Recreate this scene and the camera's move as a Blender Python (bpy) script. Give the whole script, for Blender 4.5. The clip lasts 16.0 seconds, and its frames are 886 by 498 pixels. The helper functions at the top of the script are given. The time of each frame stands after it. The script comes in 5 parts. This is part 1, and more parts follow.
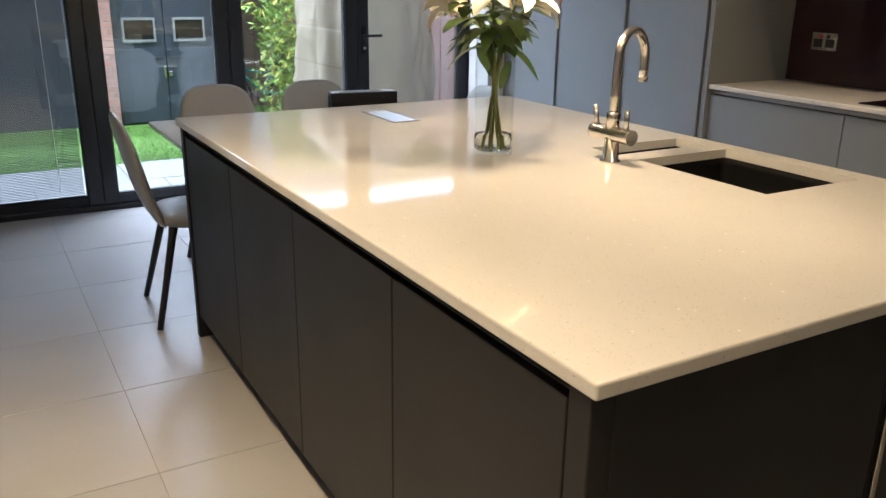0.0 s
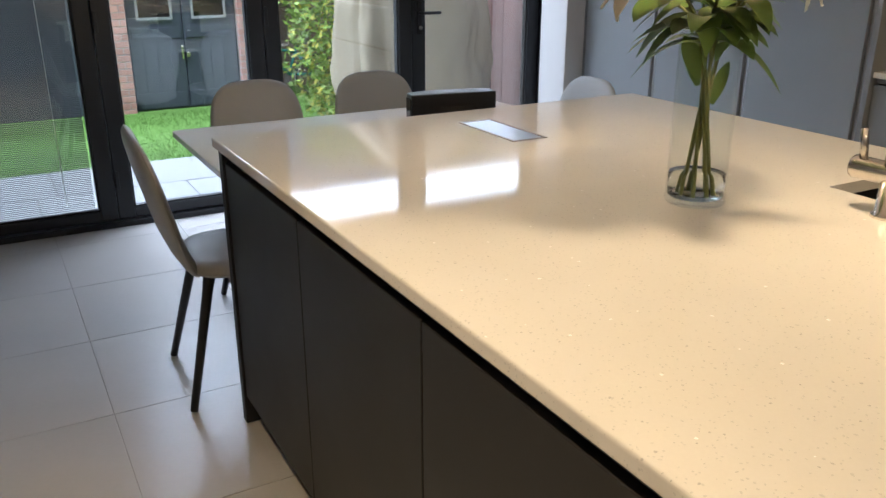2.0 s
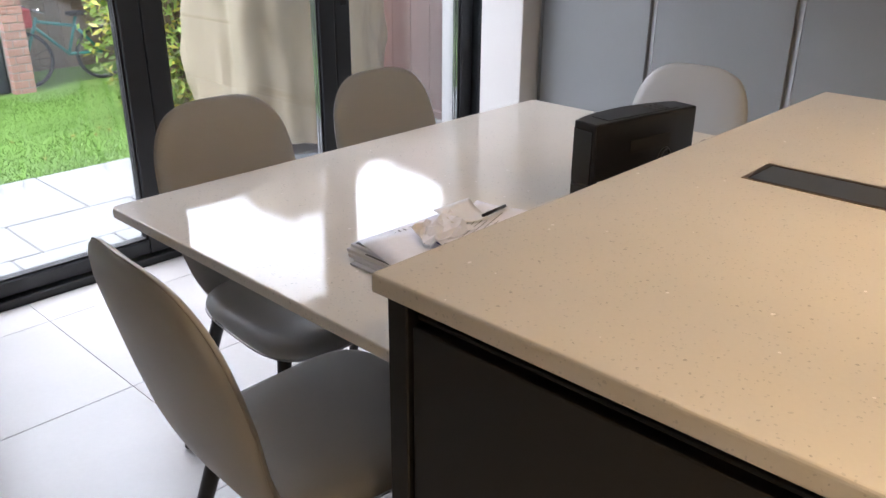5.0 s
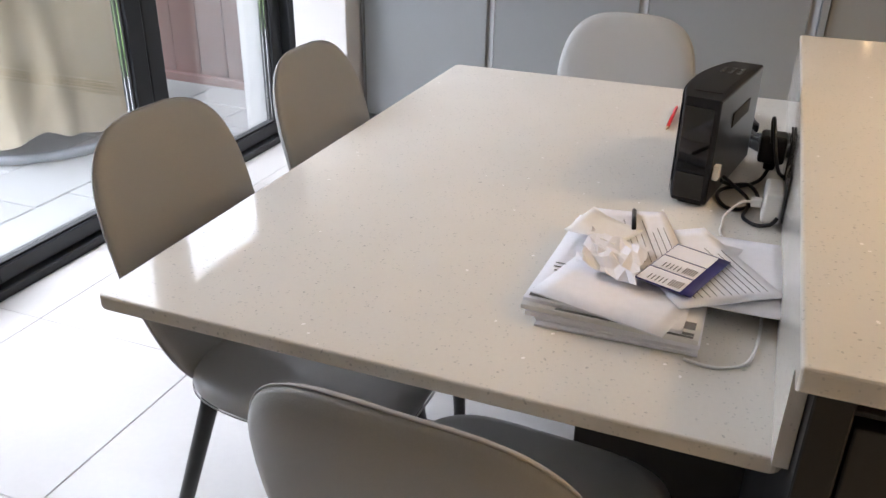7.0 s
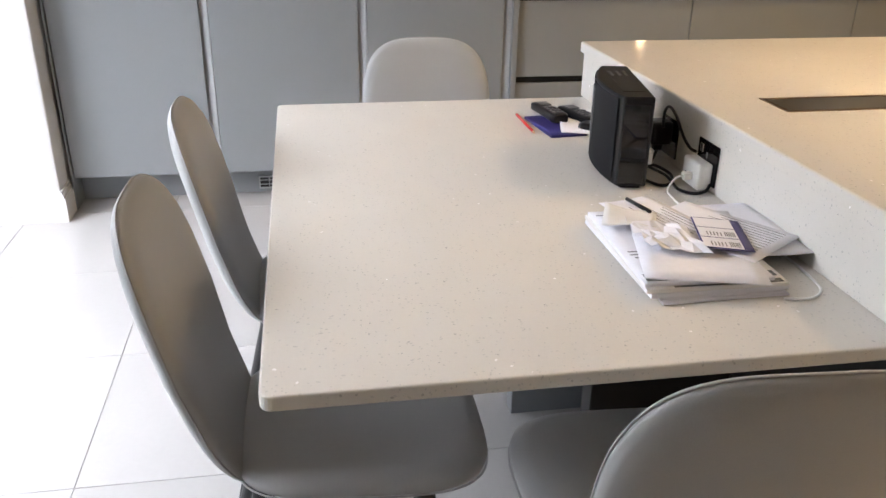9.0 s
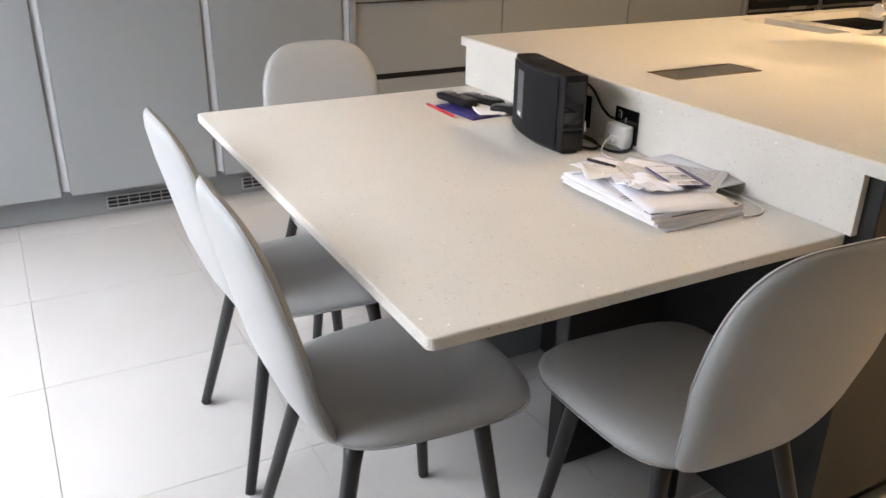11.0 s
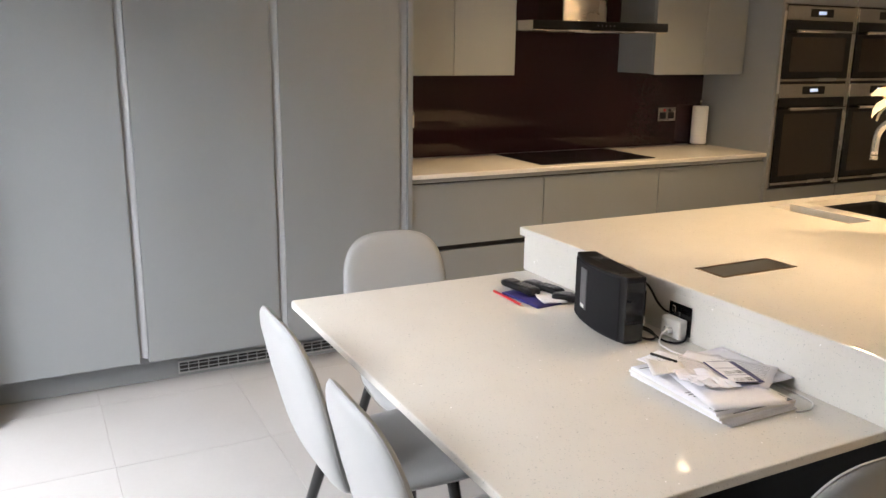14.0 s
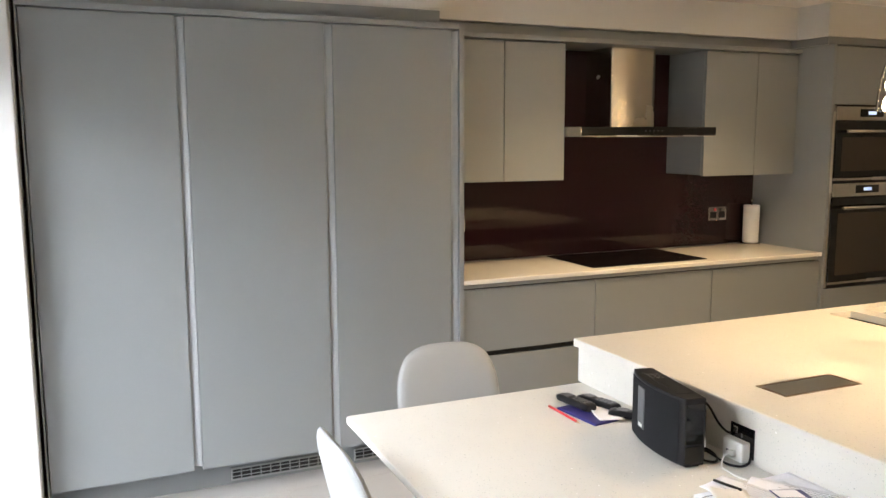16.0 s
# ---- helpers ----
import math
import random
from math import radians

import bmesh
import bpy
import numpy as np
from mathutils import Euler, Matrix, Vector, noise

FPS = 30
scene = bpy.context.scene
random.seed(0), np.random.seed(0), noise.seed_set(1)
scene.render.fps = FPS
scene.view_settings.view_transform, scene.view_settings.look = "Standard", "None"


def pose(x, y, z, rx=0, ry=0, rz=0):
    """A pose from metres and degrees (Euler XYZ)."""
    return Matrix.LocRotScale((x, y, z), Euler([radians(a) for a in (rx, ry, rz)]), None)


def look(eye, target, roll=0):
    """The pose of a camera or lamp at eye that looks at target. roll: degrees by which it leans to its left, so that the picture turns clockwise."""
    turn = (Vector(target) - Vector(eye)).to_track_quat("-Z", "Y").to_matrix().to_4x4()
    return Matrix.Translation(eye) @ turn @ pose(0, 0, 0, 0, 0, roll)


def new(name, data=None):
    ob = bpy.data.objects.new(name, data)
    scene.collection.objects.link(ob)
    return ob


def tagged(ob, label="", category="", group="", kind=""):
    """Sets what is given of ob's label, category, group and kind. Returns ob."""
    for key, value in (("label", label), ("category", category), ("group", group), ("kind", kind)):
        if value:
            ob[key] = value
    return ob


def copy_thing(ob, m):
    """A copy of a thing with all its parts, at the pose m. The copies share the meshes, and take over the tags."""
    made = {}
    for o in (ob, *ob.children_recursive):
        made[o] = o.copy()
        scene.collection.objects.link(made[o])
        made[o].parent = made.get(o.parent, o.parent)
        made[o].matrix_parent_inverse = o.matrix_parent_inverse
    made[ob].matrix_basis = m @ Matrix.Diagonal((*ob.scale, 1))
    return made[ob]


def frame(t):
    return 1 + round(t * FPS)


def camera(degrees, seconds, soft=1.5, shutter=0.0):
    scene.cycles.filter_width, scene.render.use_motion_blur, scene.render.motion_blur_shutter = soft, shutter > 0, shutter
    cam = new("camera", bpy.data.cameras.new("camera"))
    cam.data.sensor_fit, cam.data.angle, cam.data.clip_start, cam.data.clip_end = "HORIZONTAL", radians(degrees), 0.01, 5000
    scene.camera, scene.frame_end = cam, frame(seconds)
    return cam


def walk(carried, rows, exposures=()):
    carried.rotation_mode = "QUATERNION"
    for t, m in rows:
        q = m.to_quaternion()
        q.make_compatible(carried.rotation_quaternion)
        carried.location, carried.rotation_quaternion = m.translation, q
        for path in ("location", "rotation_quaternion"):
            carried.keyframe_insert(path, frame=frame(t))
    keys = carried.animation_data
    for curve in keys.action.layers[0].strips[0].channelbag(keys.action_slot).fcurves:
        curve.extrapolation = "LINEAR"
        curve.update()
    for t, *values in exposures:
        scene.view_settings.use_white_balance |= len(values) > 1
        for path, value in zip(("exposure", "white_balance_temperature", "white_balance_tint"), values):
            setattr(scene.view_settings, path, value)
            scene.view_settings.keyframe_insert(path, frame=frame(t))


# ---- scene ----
PATH = [
    (0, (-0.679, -0.751, 1.415), (0.276, 0.892, 0.79), 0.8),
    (0.5, (-0.616, -0.568, 1.395), (0.304, 1.085, 0.746), 0.6),
    (1, (-0.577, -0.325, 1.404), (0.329, 1.333, 0.749), -0.1),
    (1.5, (-0.554, -0.096, 1.388), (0.352, 1.556, 0.716), -0.2),
    (2, (-0.529, 0.185, 1.396), (0.383, 1.825, 0.706), -0.0),
    (2.5, (-0.57, 0.459, 1.379), (0.377, 2.075, 0.675), -0.4),
    (3, (-0.641, 0.747, 1.375), (0.372, 2.312, 0.65), -1.6),
    (3.5, (-0.652, 1.024, 1.361), (0.431, 2.535, 0.624), -1.0),
    (4, (-0.632, 1.273, 1.359), (0.526, 2.726, 0.618), 0.6),
    (4.5, (-0.633, 1.53, 1.337), (0.626, 2.883, 0.574), 0.9),
    (5, (-0.622, 1.755, 1.332), (0.717, 3.02, 0.552), 0.4),
    (5.2, (-0.594, 1.837, 1.319), (0.765, 3.076, 0.532), 0.7),
    (7.3, (-0.684, 2.672, 1.313), (1.015, 3.166, 0.381), 1.1),
    (7.5, (-0.681, 2.749, 1.314), (1.029, 3.143, 0.355), 1.3),
    (8, (-0.692, 2.909, 1.33), (1.059, 2.994, 0.367), 1.1),
    (8.5, (-0.737, 3.11, 1.344), (1.044, 2.909, 0.457), -0.3),
    (9, (-0.785, 3.269, 1.316), (1.013, 2.956, 0.498), 0.9),
    (9.2, (-0.783, 3.305, 1.302), (1.012, 2.958, 0.489), 1.4),
    (11.3, (-0.847, 3.875, 1.338), (0.751, 2.957, 0.561), 1.0),
    (11.5, (-0.858, 3.91, 1.348), (0.745, 2.982, 0.595), 1.3),
    (12, (-0.868, 3.972, 1.387), (0.747, 3.028, 0.677), 1.5),
    (12.5, (-0.897, 4.014, 1.429), (0.739, 3.072, 0.769), 1.4),
    (13, (-0.921, 4.025, 1.466), (0.75, 3.094, 0.883), 1.0),
    (13.5, (-0.922, 4.02, 1.491), (0.78, 3.112, 0.966), 0.9),
    (14, (-0.928, 4.039, 1.524), (0.801, 3.153, 1.048), 0.7),
    (14.5, (-0.932, 4.052, 1.548), (0.82, 3.188, 1.12), 0.3),
    (15, (-0.927, 4.06, 1.571), (0.852, 3.227, 1.194), -0.1),
    (15.5, (-0.925, 4.063, 1.599), (0.875, 3.251, 1.279), -0.2),
    (16, (-0.926, 4.062, 1.615), (0.888, 3.264, 1.348), -0.2),
]
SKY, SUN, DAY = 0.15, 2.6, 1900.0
DOWNW, PENDW = 50.0, 20.0
cam = camera(56.8, 16.0)
walk(cam, [(t, look(eye, target, roll)) for t, eye, target, roll in PATH], [(0, 0.22, 5150, 10), (0.5, 0.08, 5150, 9), (1.0, 0.0, 5150, 9), (2.0, 0.0, 5250, 10), (2.7, 0.04, 5550, 13), (3.5, 0.12, 5950, 15), (4.4, 0.22, 5900, 15), (5.0, 0.28, 5850, 15), (7.5, 0.65, 5850, 13), (9, 0.76, 5950, 13), (12, 0.8, 6100, 12), (14.5, 0.82, 6150, 12), (15.2, 0.88, 6100, 11), (16, 1.1, 6000, 9)])

# ---- light ----
world = bpy.data.worlds.new("world")
scene.world = world
world.use_nodes = True
wn = world.node_tree.nodes
sky = wn.new("ShaderNodeTexSky")
sky.sky_type = "NISHITA"
sky.sun_disc = False
sky.sun_elevation, sky.sun_rotation = radians(50), radians(250)
sky.air_density, sky.dust_density = 1.0, 3.0
world.node_tree.links.new(sky.outputs[0], wn["Background"].inputs[0])
wn["Background"].inputs[1].default_value = SKY

sun_data = bpy.data.lights.new("sun", "SUN")
sun_data.energy, sun_data.angle, sun_data.color = SUN, radians(50), (0.98, 0.98, 0.98)
sun = new("sun", sun_data)
sun.matrix_world = look((-7, -2.5, 9), (0, 0, 0))


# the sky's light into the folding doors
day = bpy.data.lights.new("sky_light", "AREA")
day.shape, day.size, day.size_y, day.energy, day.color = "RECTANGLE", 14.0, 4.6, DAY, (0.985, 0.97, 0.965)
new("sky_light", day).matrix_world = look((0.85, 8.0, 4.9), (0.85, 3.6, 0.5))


# ---- materials ----
def mat(name, col, rough=0.5, metal=0.0, var=0.10, scale=3.0, fine=90.0, fvar=0.05, bump=0.0, rvar=0.08, coat=0.0, spec=0.5, island=0.0, obj=0.0):
    """A principled surface with colour and gloss that vary at two scales."""
    m = bpy.data.materials.new(name)
    m.use_nodes = True
    nt = m.node_tree
    n, l = nt.nodes, nt.links
    p = n["Principled BSDF"]
    tc = n.new("ShaderNodeTexCoord")
    big = n.new("ShaderNodeTexNoise")
    big.inputs["Scale"].default_value, big.inputs["Detail"].default_value = scale, 4
    small = n.new("ShaderNodeTexNoise")
    small.inputs["Scale"].default_value, small.inputs["Detail"].default_value = fine, 3
    for t in (big, small):
        l.new(tc.outputs["Object"], t.inputs["Vector"])
    add = n.new("ShaderNodeMath")
    add.operation = "MULTIPLY_ADD"
    add.inputs[1].default_value = var * 2
    add.inputs[2].default_value = 1 - var
    l.new(big.outputs[0], add.inputs[0])
    add2 = n.new("ShaderNodeMath")
    add2.operation = "MULTIPLY_ADD"
    add2.inputs[1].default_value = fvar * 2
    l.new(small.outputs[0], add2.inputs[0])
    sub = n.new("ShaderNodeMath")
    sub.operation = "SUBTRACT"
    sub.inputs[1].default_value = fvar
    l.new(add.outputs[0], sub.inputs[0])
    l.new(sub.outputs[0], add2.inputs[2])
    last = add2.outputs[0]
    for amount, kind, sock in ((island, "ShaderNodeNewGeometry", "Random Per Island"), (obj, "ShaderNodeObjectInfo", "Random")):
        if amount:
            g = n.new(kind)
            k = n.new("ShaderNodeMath")
            k.operation = "MULTIPLY_ADD"
            k.inputs[1].default_value, k.inputs[2].default_value = amount * 2, 1 - amount
            l.new(g.outputs[sock], k.inputs[0])
            q = n.new("ShaderNodeMath")
            q.operation = "MULTIPLY"
            l.new(k.outputs[0], q.inputs[0])
            l.new(last, q.inputs[1])
            last = q.outputs[0]
    mul = n.new("ShaderNodeVectorMath")
    mul.operation = "SCALE"
    mul.inputs[0].default_value = col
    l.new(last, mul.inputs["Scale"])
    l.new(mul.outputs[0], p.inputs["Base Color"])
    r = n.new("ShaderNodeMath")
    r.operation = "MULTIPLY_ADD"
    r.inputs[1].default_value, r.inputs[2].default_value = rvar * 2, max(rough - rvar, 0.02)
    l.new(big.outputs[0], r.inputs[0])
    l.new(r.outputs[0], p.inputs["Roughness"])
    p.inputs["Metallic"].default_value = metal
    p.inputs["Coat Weight"].default_value = coat
    p.inputs["Coat Roughness"].default_value = 0.08
    p.inputs["Specular IOR Level"].default_value = spec
    if bump:
        b = n.new("ShaderNodeBump")
        b.inputs["Strength"].default_value, b.inputs["Distance"].default_value = bump, 0.002
        l.new(small.outputs[0], b.inputs["Height"])
        l.new(b.outputs[0], p.inputs["Normal"])
    return m


def quartz_mat(name, base):
    """Pale engineered stone: cloudy ground, grey flecks, small mirror chips, polished."""
    m = mat(name, base, 0.06, var=0.03, scale=9, fine=160, fvar=0.03, rvar=0.01, spec=0.16)
    n, l = m.node_tree.nodes, m.node_tree.links
    p = n["Principled BSDF"]
    old = p.inputs["Base Color"].links[0].from_socket
    tc = [x for x in n if x.type == "TEX_COORD"][0]
    warp = n.new("ShaderNodeTexNoise")
    warp.inputs["Scale"].default_value = 40
    l.new(tc.outputs["Object"], warp.inputs["Vector"])
    mixv = n.new("ShaderNodeMix")
    mixv.data_type = "VECTOR"
    mixv.inputs[0].default_value = 0.015
    l.new(tc.outputs["Object"], mixv.inputs[4])
    l.new(warp.outputs["Color"], mixv.inputs[5])

    def flecks(scale, size, keep, colour, prev):
        v = n.new("ShaderNodeTexVoronoi")
        v.inputs["Scale"].default_value = scale
        l.new(mixv.outputs[1], v.inputs["Vector"])
        near = n.new("ShaderNodeMath")
        near.operation = "LESS_THAN"
        near.inputs[1].default_value = size
        l.new(v.outputs["Distance"], near.inputs[0])
        sep = n.new("ShaderNodeSeparateColor")
        l.new(v.outputs["Color"], sep.inputs[0])
        few = n.new("ShaderNodeMath")
        few.operation = "LESS_THAN"
        few.inputs[1].default_value = keep
        l.new(sep.outputs[0], few.inputs[0])
        both = n.new("ShaderNodeMath")
        both.operation = "MULTIPLY"
        l.new(near.outputs[0], both.inputs[0])
        l.new(few.outputs[0], both.inputs[1])
        mx = n.new("ShaderNodeMix")
        mx.data_type = "RGBA"
        l.new(both.outputs[0], mx.inputs[0])
        l.new(prev, mx.inputs[6])
        mx.inputs[7].default_value = colour
        return mx.outputs[2], both.outputs[0]

    col, _ = flecks(170, 0.26, 0.28, (base[0] * 0.84, base[1] * 0.85, base[2] * 0.86, 1), old)
    col, _ = flecks(105, 0.18, 0.14, (base[0] * 0.71, base[1] * 0.72, base[2] * 0.73, 1), col)
    col, _ = flecks(60, 0.15, 0.045, (0.95, 0.93, 0.92, 1), col)
    l.new(col, p.inputs["Base Color"])
    return m


def glass_mat(name, col=(1, 1, 1), rough=0.0, ior=1.45):
    m = bpy.data.materials.new(name)
    m.use_nodes = True
    p = m.node_tree.nodes["Principled BSDF"]
    p.inputs["Base Color"].default_value = (*col, 1)
    p.inputs["Transmission Weight"].default_value = 1
    p.inputs["Roughness"].default_value = rough
    p.inputs["IOR"].default_value = ior
    return m


def thin_glass(name):
    """Clear thin glass: see-through, with a gloss that grows towards its edges."""
    m = bpy.data.materials.new(name)
    m.use_nodes = True
    n, l = m.node_tree.nodes, m.node_tree.links
    n.remove(n["Principled BSDF"])
    clear, gloss, mix, fres = n.new("ShaderNodeBsdfTransparent"), n.new("ShaderNodeBsdfGlossy"), n.new("ShaderNodeMixShader"), n.new("ShaderNodeLayerWeight")
    clear.inputs[0].default_value = (0.97, 0.98, 0.975, 1)
    gloss.inputs["Roughness"].default_value = 0.02
    fres.inputs["Blend"].default_value = 0.3
    rise, gain = n.new("ShaderNodeMath"), n.new("ShaderNodeMath")
    rise.operation, rise.inputs[1].default_value = "POWER", 3.0
    gain.operation, gain.inputs[1].default_value = "MULTIPLY", 0.60
    l.new(fres.outputs["Facing"], rise.inputs[0])
    l.new(rise.outputs[0], gain.inputs[0])
    l.new(gain.outputs[0], mix.inputs[0])
    l.new(clear.outputs[0], mix.inputs[1])
    l.new(gloss.outputs[0], mix.inputs[2])
    l.new(mix.outputs[0], n["Material Output"].inputs[0])
    return m


def glow_mat(name, col, strength):
    m = bpy.data.materials.new(name)
    m.use_nodes = True
    p = m.node_tree.nodes["Principled BSDF"]
    p.inputs["Base Color"].default_value = (*col, 1)
    p.inputs["Emission Color"].default_value = (*col, 1)
    p.inputs["Emission Strength"].default_value = strength
    return m


QUARTZ = quartz_mat("pale_quartz", (0.71, 0.685, 0.635))
GREY = mat("grey_matt_lacquer", (0.230, 0.242, 0.252), 0.42, var=0.03, fvar=0.02, bump=0.02)
GREY_EDGE = mat("grey_handle_profile", (0.34, 0.345, 0.35), 0.40, var=0.03)
CHARCOAL = mat("charcoal_matt_lacquer", (0.019, 0.019, 0.020), 0.45, var=0.05, fvar=0.03, bump=0.02, spec=0.32)
CHANNEL = mat("black_anodised_channel", (0.012, 0.012, 0.013), 0.5, var=0.05)
TILE = mat("pale_porcelain_tile", (0.425, 0.414, 0.40), 0.30, var=0.13, scale=2.2, fine=60, fvar=0.03, bump=0.03, rvar=0.08, obj=0.035)
GROUT = mat("grey_grout", (0.38, 0.365, 0.345), 0.9, var=0.1)
WALL = mat("white_emulsion", (0.57, 0.56, 0.545), 0.85, var=0.02, fvar=0.015, bump=0.03)
CEIL = mat("white_ceiling_paint", (0.74, 0.70, 0.64), 0.9, var=0.02, fvar=0.01)
GLOSS_WHITE = mat("white_gloss_trim", (0.68, 0.67, 0.655), 0.35, var=0.02)
ALU = mat("anthracite_aluminium", (0.016, 0.018, 0.021), 0.36, var=0.06, fvar=0.03)
RUBBER = mat("black_gasket", (0.008, 0.008, 0.009), 0.7)
PANE = glass_mat("window_glass", (0.955, 0.975, 0.98), ior=1.6)
LEATHER = mat("taupe_grey_leather", (0.37, 0.375, 0.374), 0.40, var=0.06, scale=5, fine=420, fvar=0.05, bump=0.10, rvar=0.06)
PIPING = mat("taupe_leather_piping", (0.315, 0.31, 0.305), 0.45, var=0.05)
BLACKLEG = mat("black_painted_steel", (0.012, 0.012, 0.013), 0.38, var=0.06)
STEEL = mat("brushed_steel", (0.60, 0.56, 0.50), 0.26, 1.0, var=0.05, fine=300, fvar=0.03)
LIDSTEEL = mat("satin_steel_lid", (0.45, 0.45, 0.45), 0.30, 1.0, var=0.04, fine=300, fvar=0.03, rvar=0.03)
BRONZE = mat("bronze_rim", (0.30, 0.23, 0.17), 0.35, 1.0, var=0.05)
CHROME = mat("polished_nickel", (0.72, 0.675, 0.61), 0.22, 1.0, var=0.03, rvar=0.03)
BLACKGLASS = mat("black_glass", (0.006, 0.006, 0.007), 0.06, var=0.05, rvar=0.02)
OVENGLASS = mat("brown_oven_window", (0.040, 0.031, 0.024), 0.12, var=0.06, rvar=0.02)
AUBERGINE = mat("aubergine_glass", (0.026, 0.010, 0.013), 0.05, var=0.04, rvar=0.02)
SINK = mat("black_composite_sink", (0.006, 0.006, 0.007), 0.6, var=0.1, bump=0.05, spec=0.15)
PLASTIC = mat("black_satin_plastic", (0.012, 0.012, 0.014), 0.30, var=0.06, rvar=0.04, spec=0.3)
MESHGRILLE = mat("black_speaker_cloth", (0.016, 0.016, 0.018), 0.75, var=0.08, fine=900, fvar=0.3, bump=0.3, spec=0.12)
WHITEPLASTIC = mat("white_plastic", (0.78, 0.78, 0.76), 0.35, var=0.02)
PAPER = mat("white_paper", (0.82, 0.82, 0.87), 0.75, var=0.03)
PAPER2 = mat("cream_paper", (0.78, 0.77, 0.76), 0.75, var=0.04)
INK = mat("printed_grey_ink", (0.16, 0.16, 0.17), 0.7)
NAVY = mat("navy_card", (0.028, 0.024, 0.16), 0.5, var=0.06)
RED = mat("red_pencil_lacquer", (0.62, 0.03, 0.035), 0.35, var=0.04)
WOODTIP = mat("bare_pencil_wood", (0.55, 0.38, 0.22), 0.7)
PHONEGREY = mat("grey_phone_plastic", (0.10, 0.10, 0.11), 0.35, var=0.05)
SILVER = mat("silver_display_panel", (0.13, 0.13, 0.135), 0.5, 0.0, var=0.05, spec=0.2)
VENTMETAL = mat("grey_vent_metal", (0.40, 0.41, 0.41), 0.42, 0.4, var=0.05)
STONE = mat("pale_sandstone_flag", (0.27, 0.268, 0.26), 0.6, var=0.12, scale=2.5, fine=40, fvar=0.06, bump=0.2, obj=0.10)
STONEJOINT = mat("sandy_joint", (0.17, 0.16, 0.145), 0.9)
LAWN = mat("green_turf", (0.105, 0.20, 0.026), 0.85, var=0.25, scale=1.2, fine=60, fvar=0.25)
BLADE = mat("grass_blade", (0.115, 0.215, 0.028), 0.8, var=0.2, island=0.15)
LEAF = mat("variegated_leaf", (0.23, 0.33, 0.06), 0.55, var=0.3, scale=1.5, island=0.55)
LEAFY = mat("yellow_leaf", (0.50, 0.45, 0.07), 0.55, var=0.2, island=0.3)
TWIG = mat("brown_twig", (0.10, 0.065, 0.04), 0.85)
FENCE = mat("weathered_fence_board", (0.20, 0.145, 0.10), 0.85, var=0.2, scale=2, fine=40, fvar=0.12, bump=0.3, obj=0.18)
REDBOARD = mat("red_brown_board", (0.16, 0.080, 0.066), 0.6, var=0.1, scale=2, fine=40, fvar=0.08, bump=0.2, obj=0.10)
BRICK = mat("pink_red_brick", (0.47, 0.25, 0.20), 0.85, var=0.12, scale=6, fine=80, fvar=0.12, bump=0.4, obj=0.14)
MORTAR = mat("pale_mortar", (0.40, 0.37, 0.33), 0.95)
SHED = mat("slate_blue_shed_paint", (0.050, 0.056, 0.072), 0.5, var=0.10, fine=40, fvar=0.05, bump=0.1)
CANVAS = mat("beige_canvas", (0.33, 0.275, 0.19), 0.75, var=0.08, scale=3, fine=250, fvar=0.05, bump=0.12)
TUBE = mat("grey_tube_steel", (0.16, 0.17, 0.19), 0.4, var=0.05)
SLAT = mat("silver_blind_slat", (0.060, 0.063, 0.070), 0.6, var=0.03)
CORD = mat("pale_cord", (0.6, 0.6, 0.58), 0.8)
STEM = mat("green_stem", (0.17, 0.19, 0.06), 0.5, var=0.15)
LILYLEAF = mat("glossy_lily_leaf", (0.13, 0.21, 0.05), 0.38, var=0.25, scale=14, island=0.25)
PETAL = mat("cream_lily_petal", (0.78, 0.72, 0.56), 0.55, var=0.08, scale=20, fine=160, fvar=0.04)
ANTHER = mat("rust_anther", (0.30, 0.10, 0.02), 0.8)
CLEAR = thin_glass("clear_glass")
SHADEGLASS = glass_mat("clear_shade_glass", (0.99, 0.995, 0.99), ior=1.2)
WATER = glass_mat("vase_water", (0.97, 0.98, 0.96), ior=1.2)
BULB = glow_mat("warm_bulb", (1.0, 0.66, 0.34), 60)
DOWN = glow_mat("downlight_lens", (1.0, 0.72, 0.42), 40)
DISPLAY = glow_mat("oven_clock_glow", (0.45, 0.55, 0.75), 0.5)
DEADLEAF = mat("fallen_leaf", (0.42, 0.20, 0.06), 0.8, island=0.4)
TEAL = mat("teal_bicycle_paint", (0.02, 0.18, 0.16), 0.35)
REDPAINT = mat("red_paint", (0.45, 0.03, 0.03), 0.4)
ROLL = mat("paper_towel", (0.80, 0.79, 0.77), 0.9, var=0.03, fine=200, bump=0.2)


# ---- shape helpers ----
def box(bm, x0, x1, y0, y1, z0, z1):
    m = Matrix.Translation(((x0 + x1) / 2, (y0 + y1) / 2, (z0 + z1) / 2)) @ Matrix.Diagonal((x1 - x0, y1 - y0, z1 - z0, 1))
    return bmesh.ops.create_cube(bm, size=1, matrix=m)["verts"]


def rbox(x0, x1, y0, y1, z0, z1, r=0.002, seg=1):
    bm = bmesh.new()
    box(bm, x0, x1, y0, y1, z0, z1)
    if r:
        bmesh.ops.bevel(bm, geom=bm.edges[:], offset=r, segments=seg, affect="EDGES", profile=0.5)
    return bm


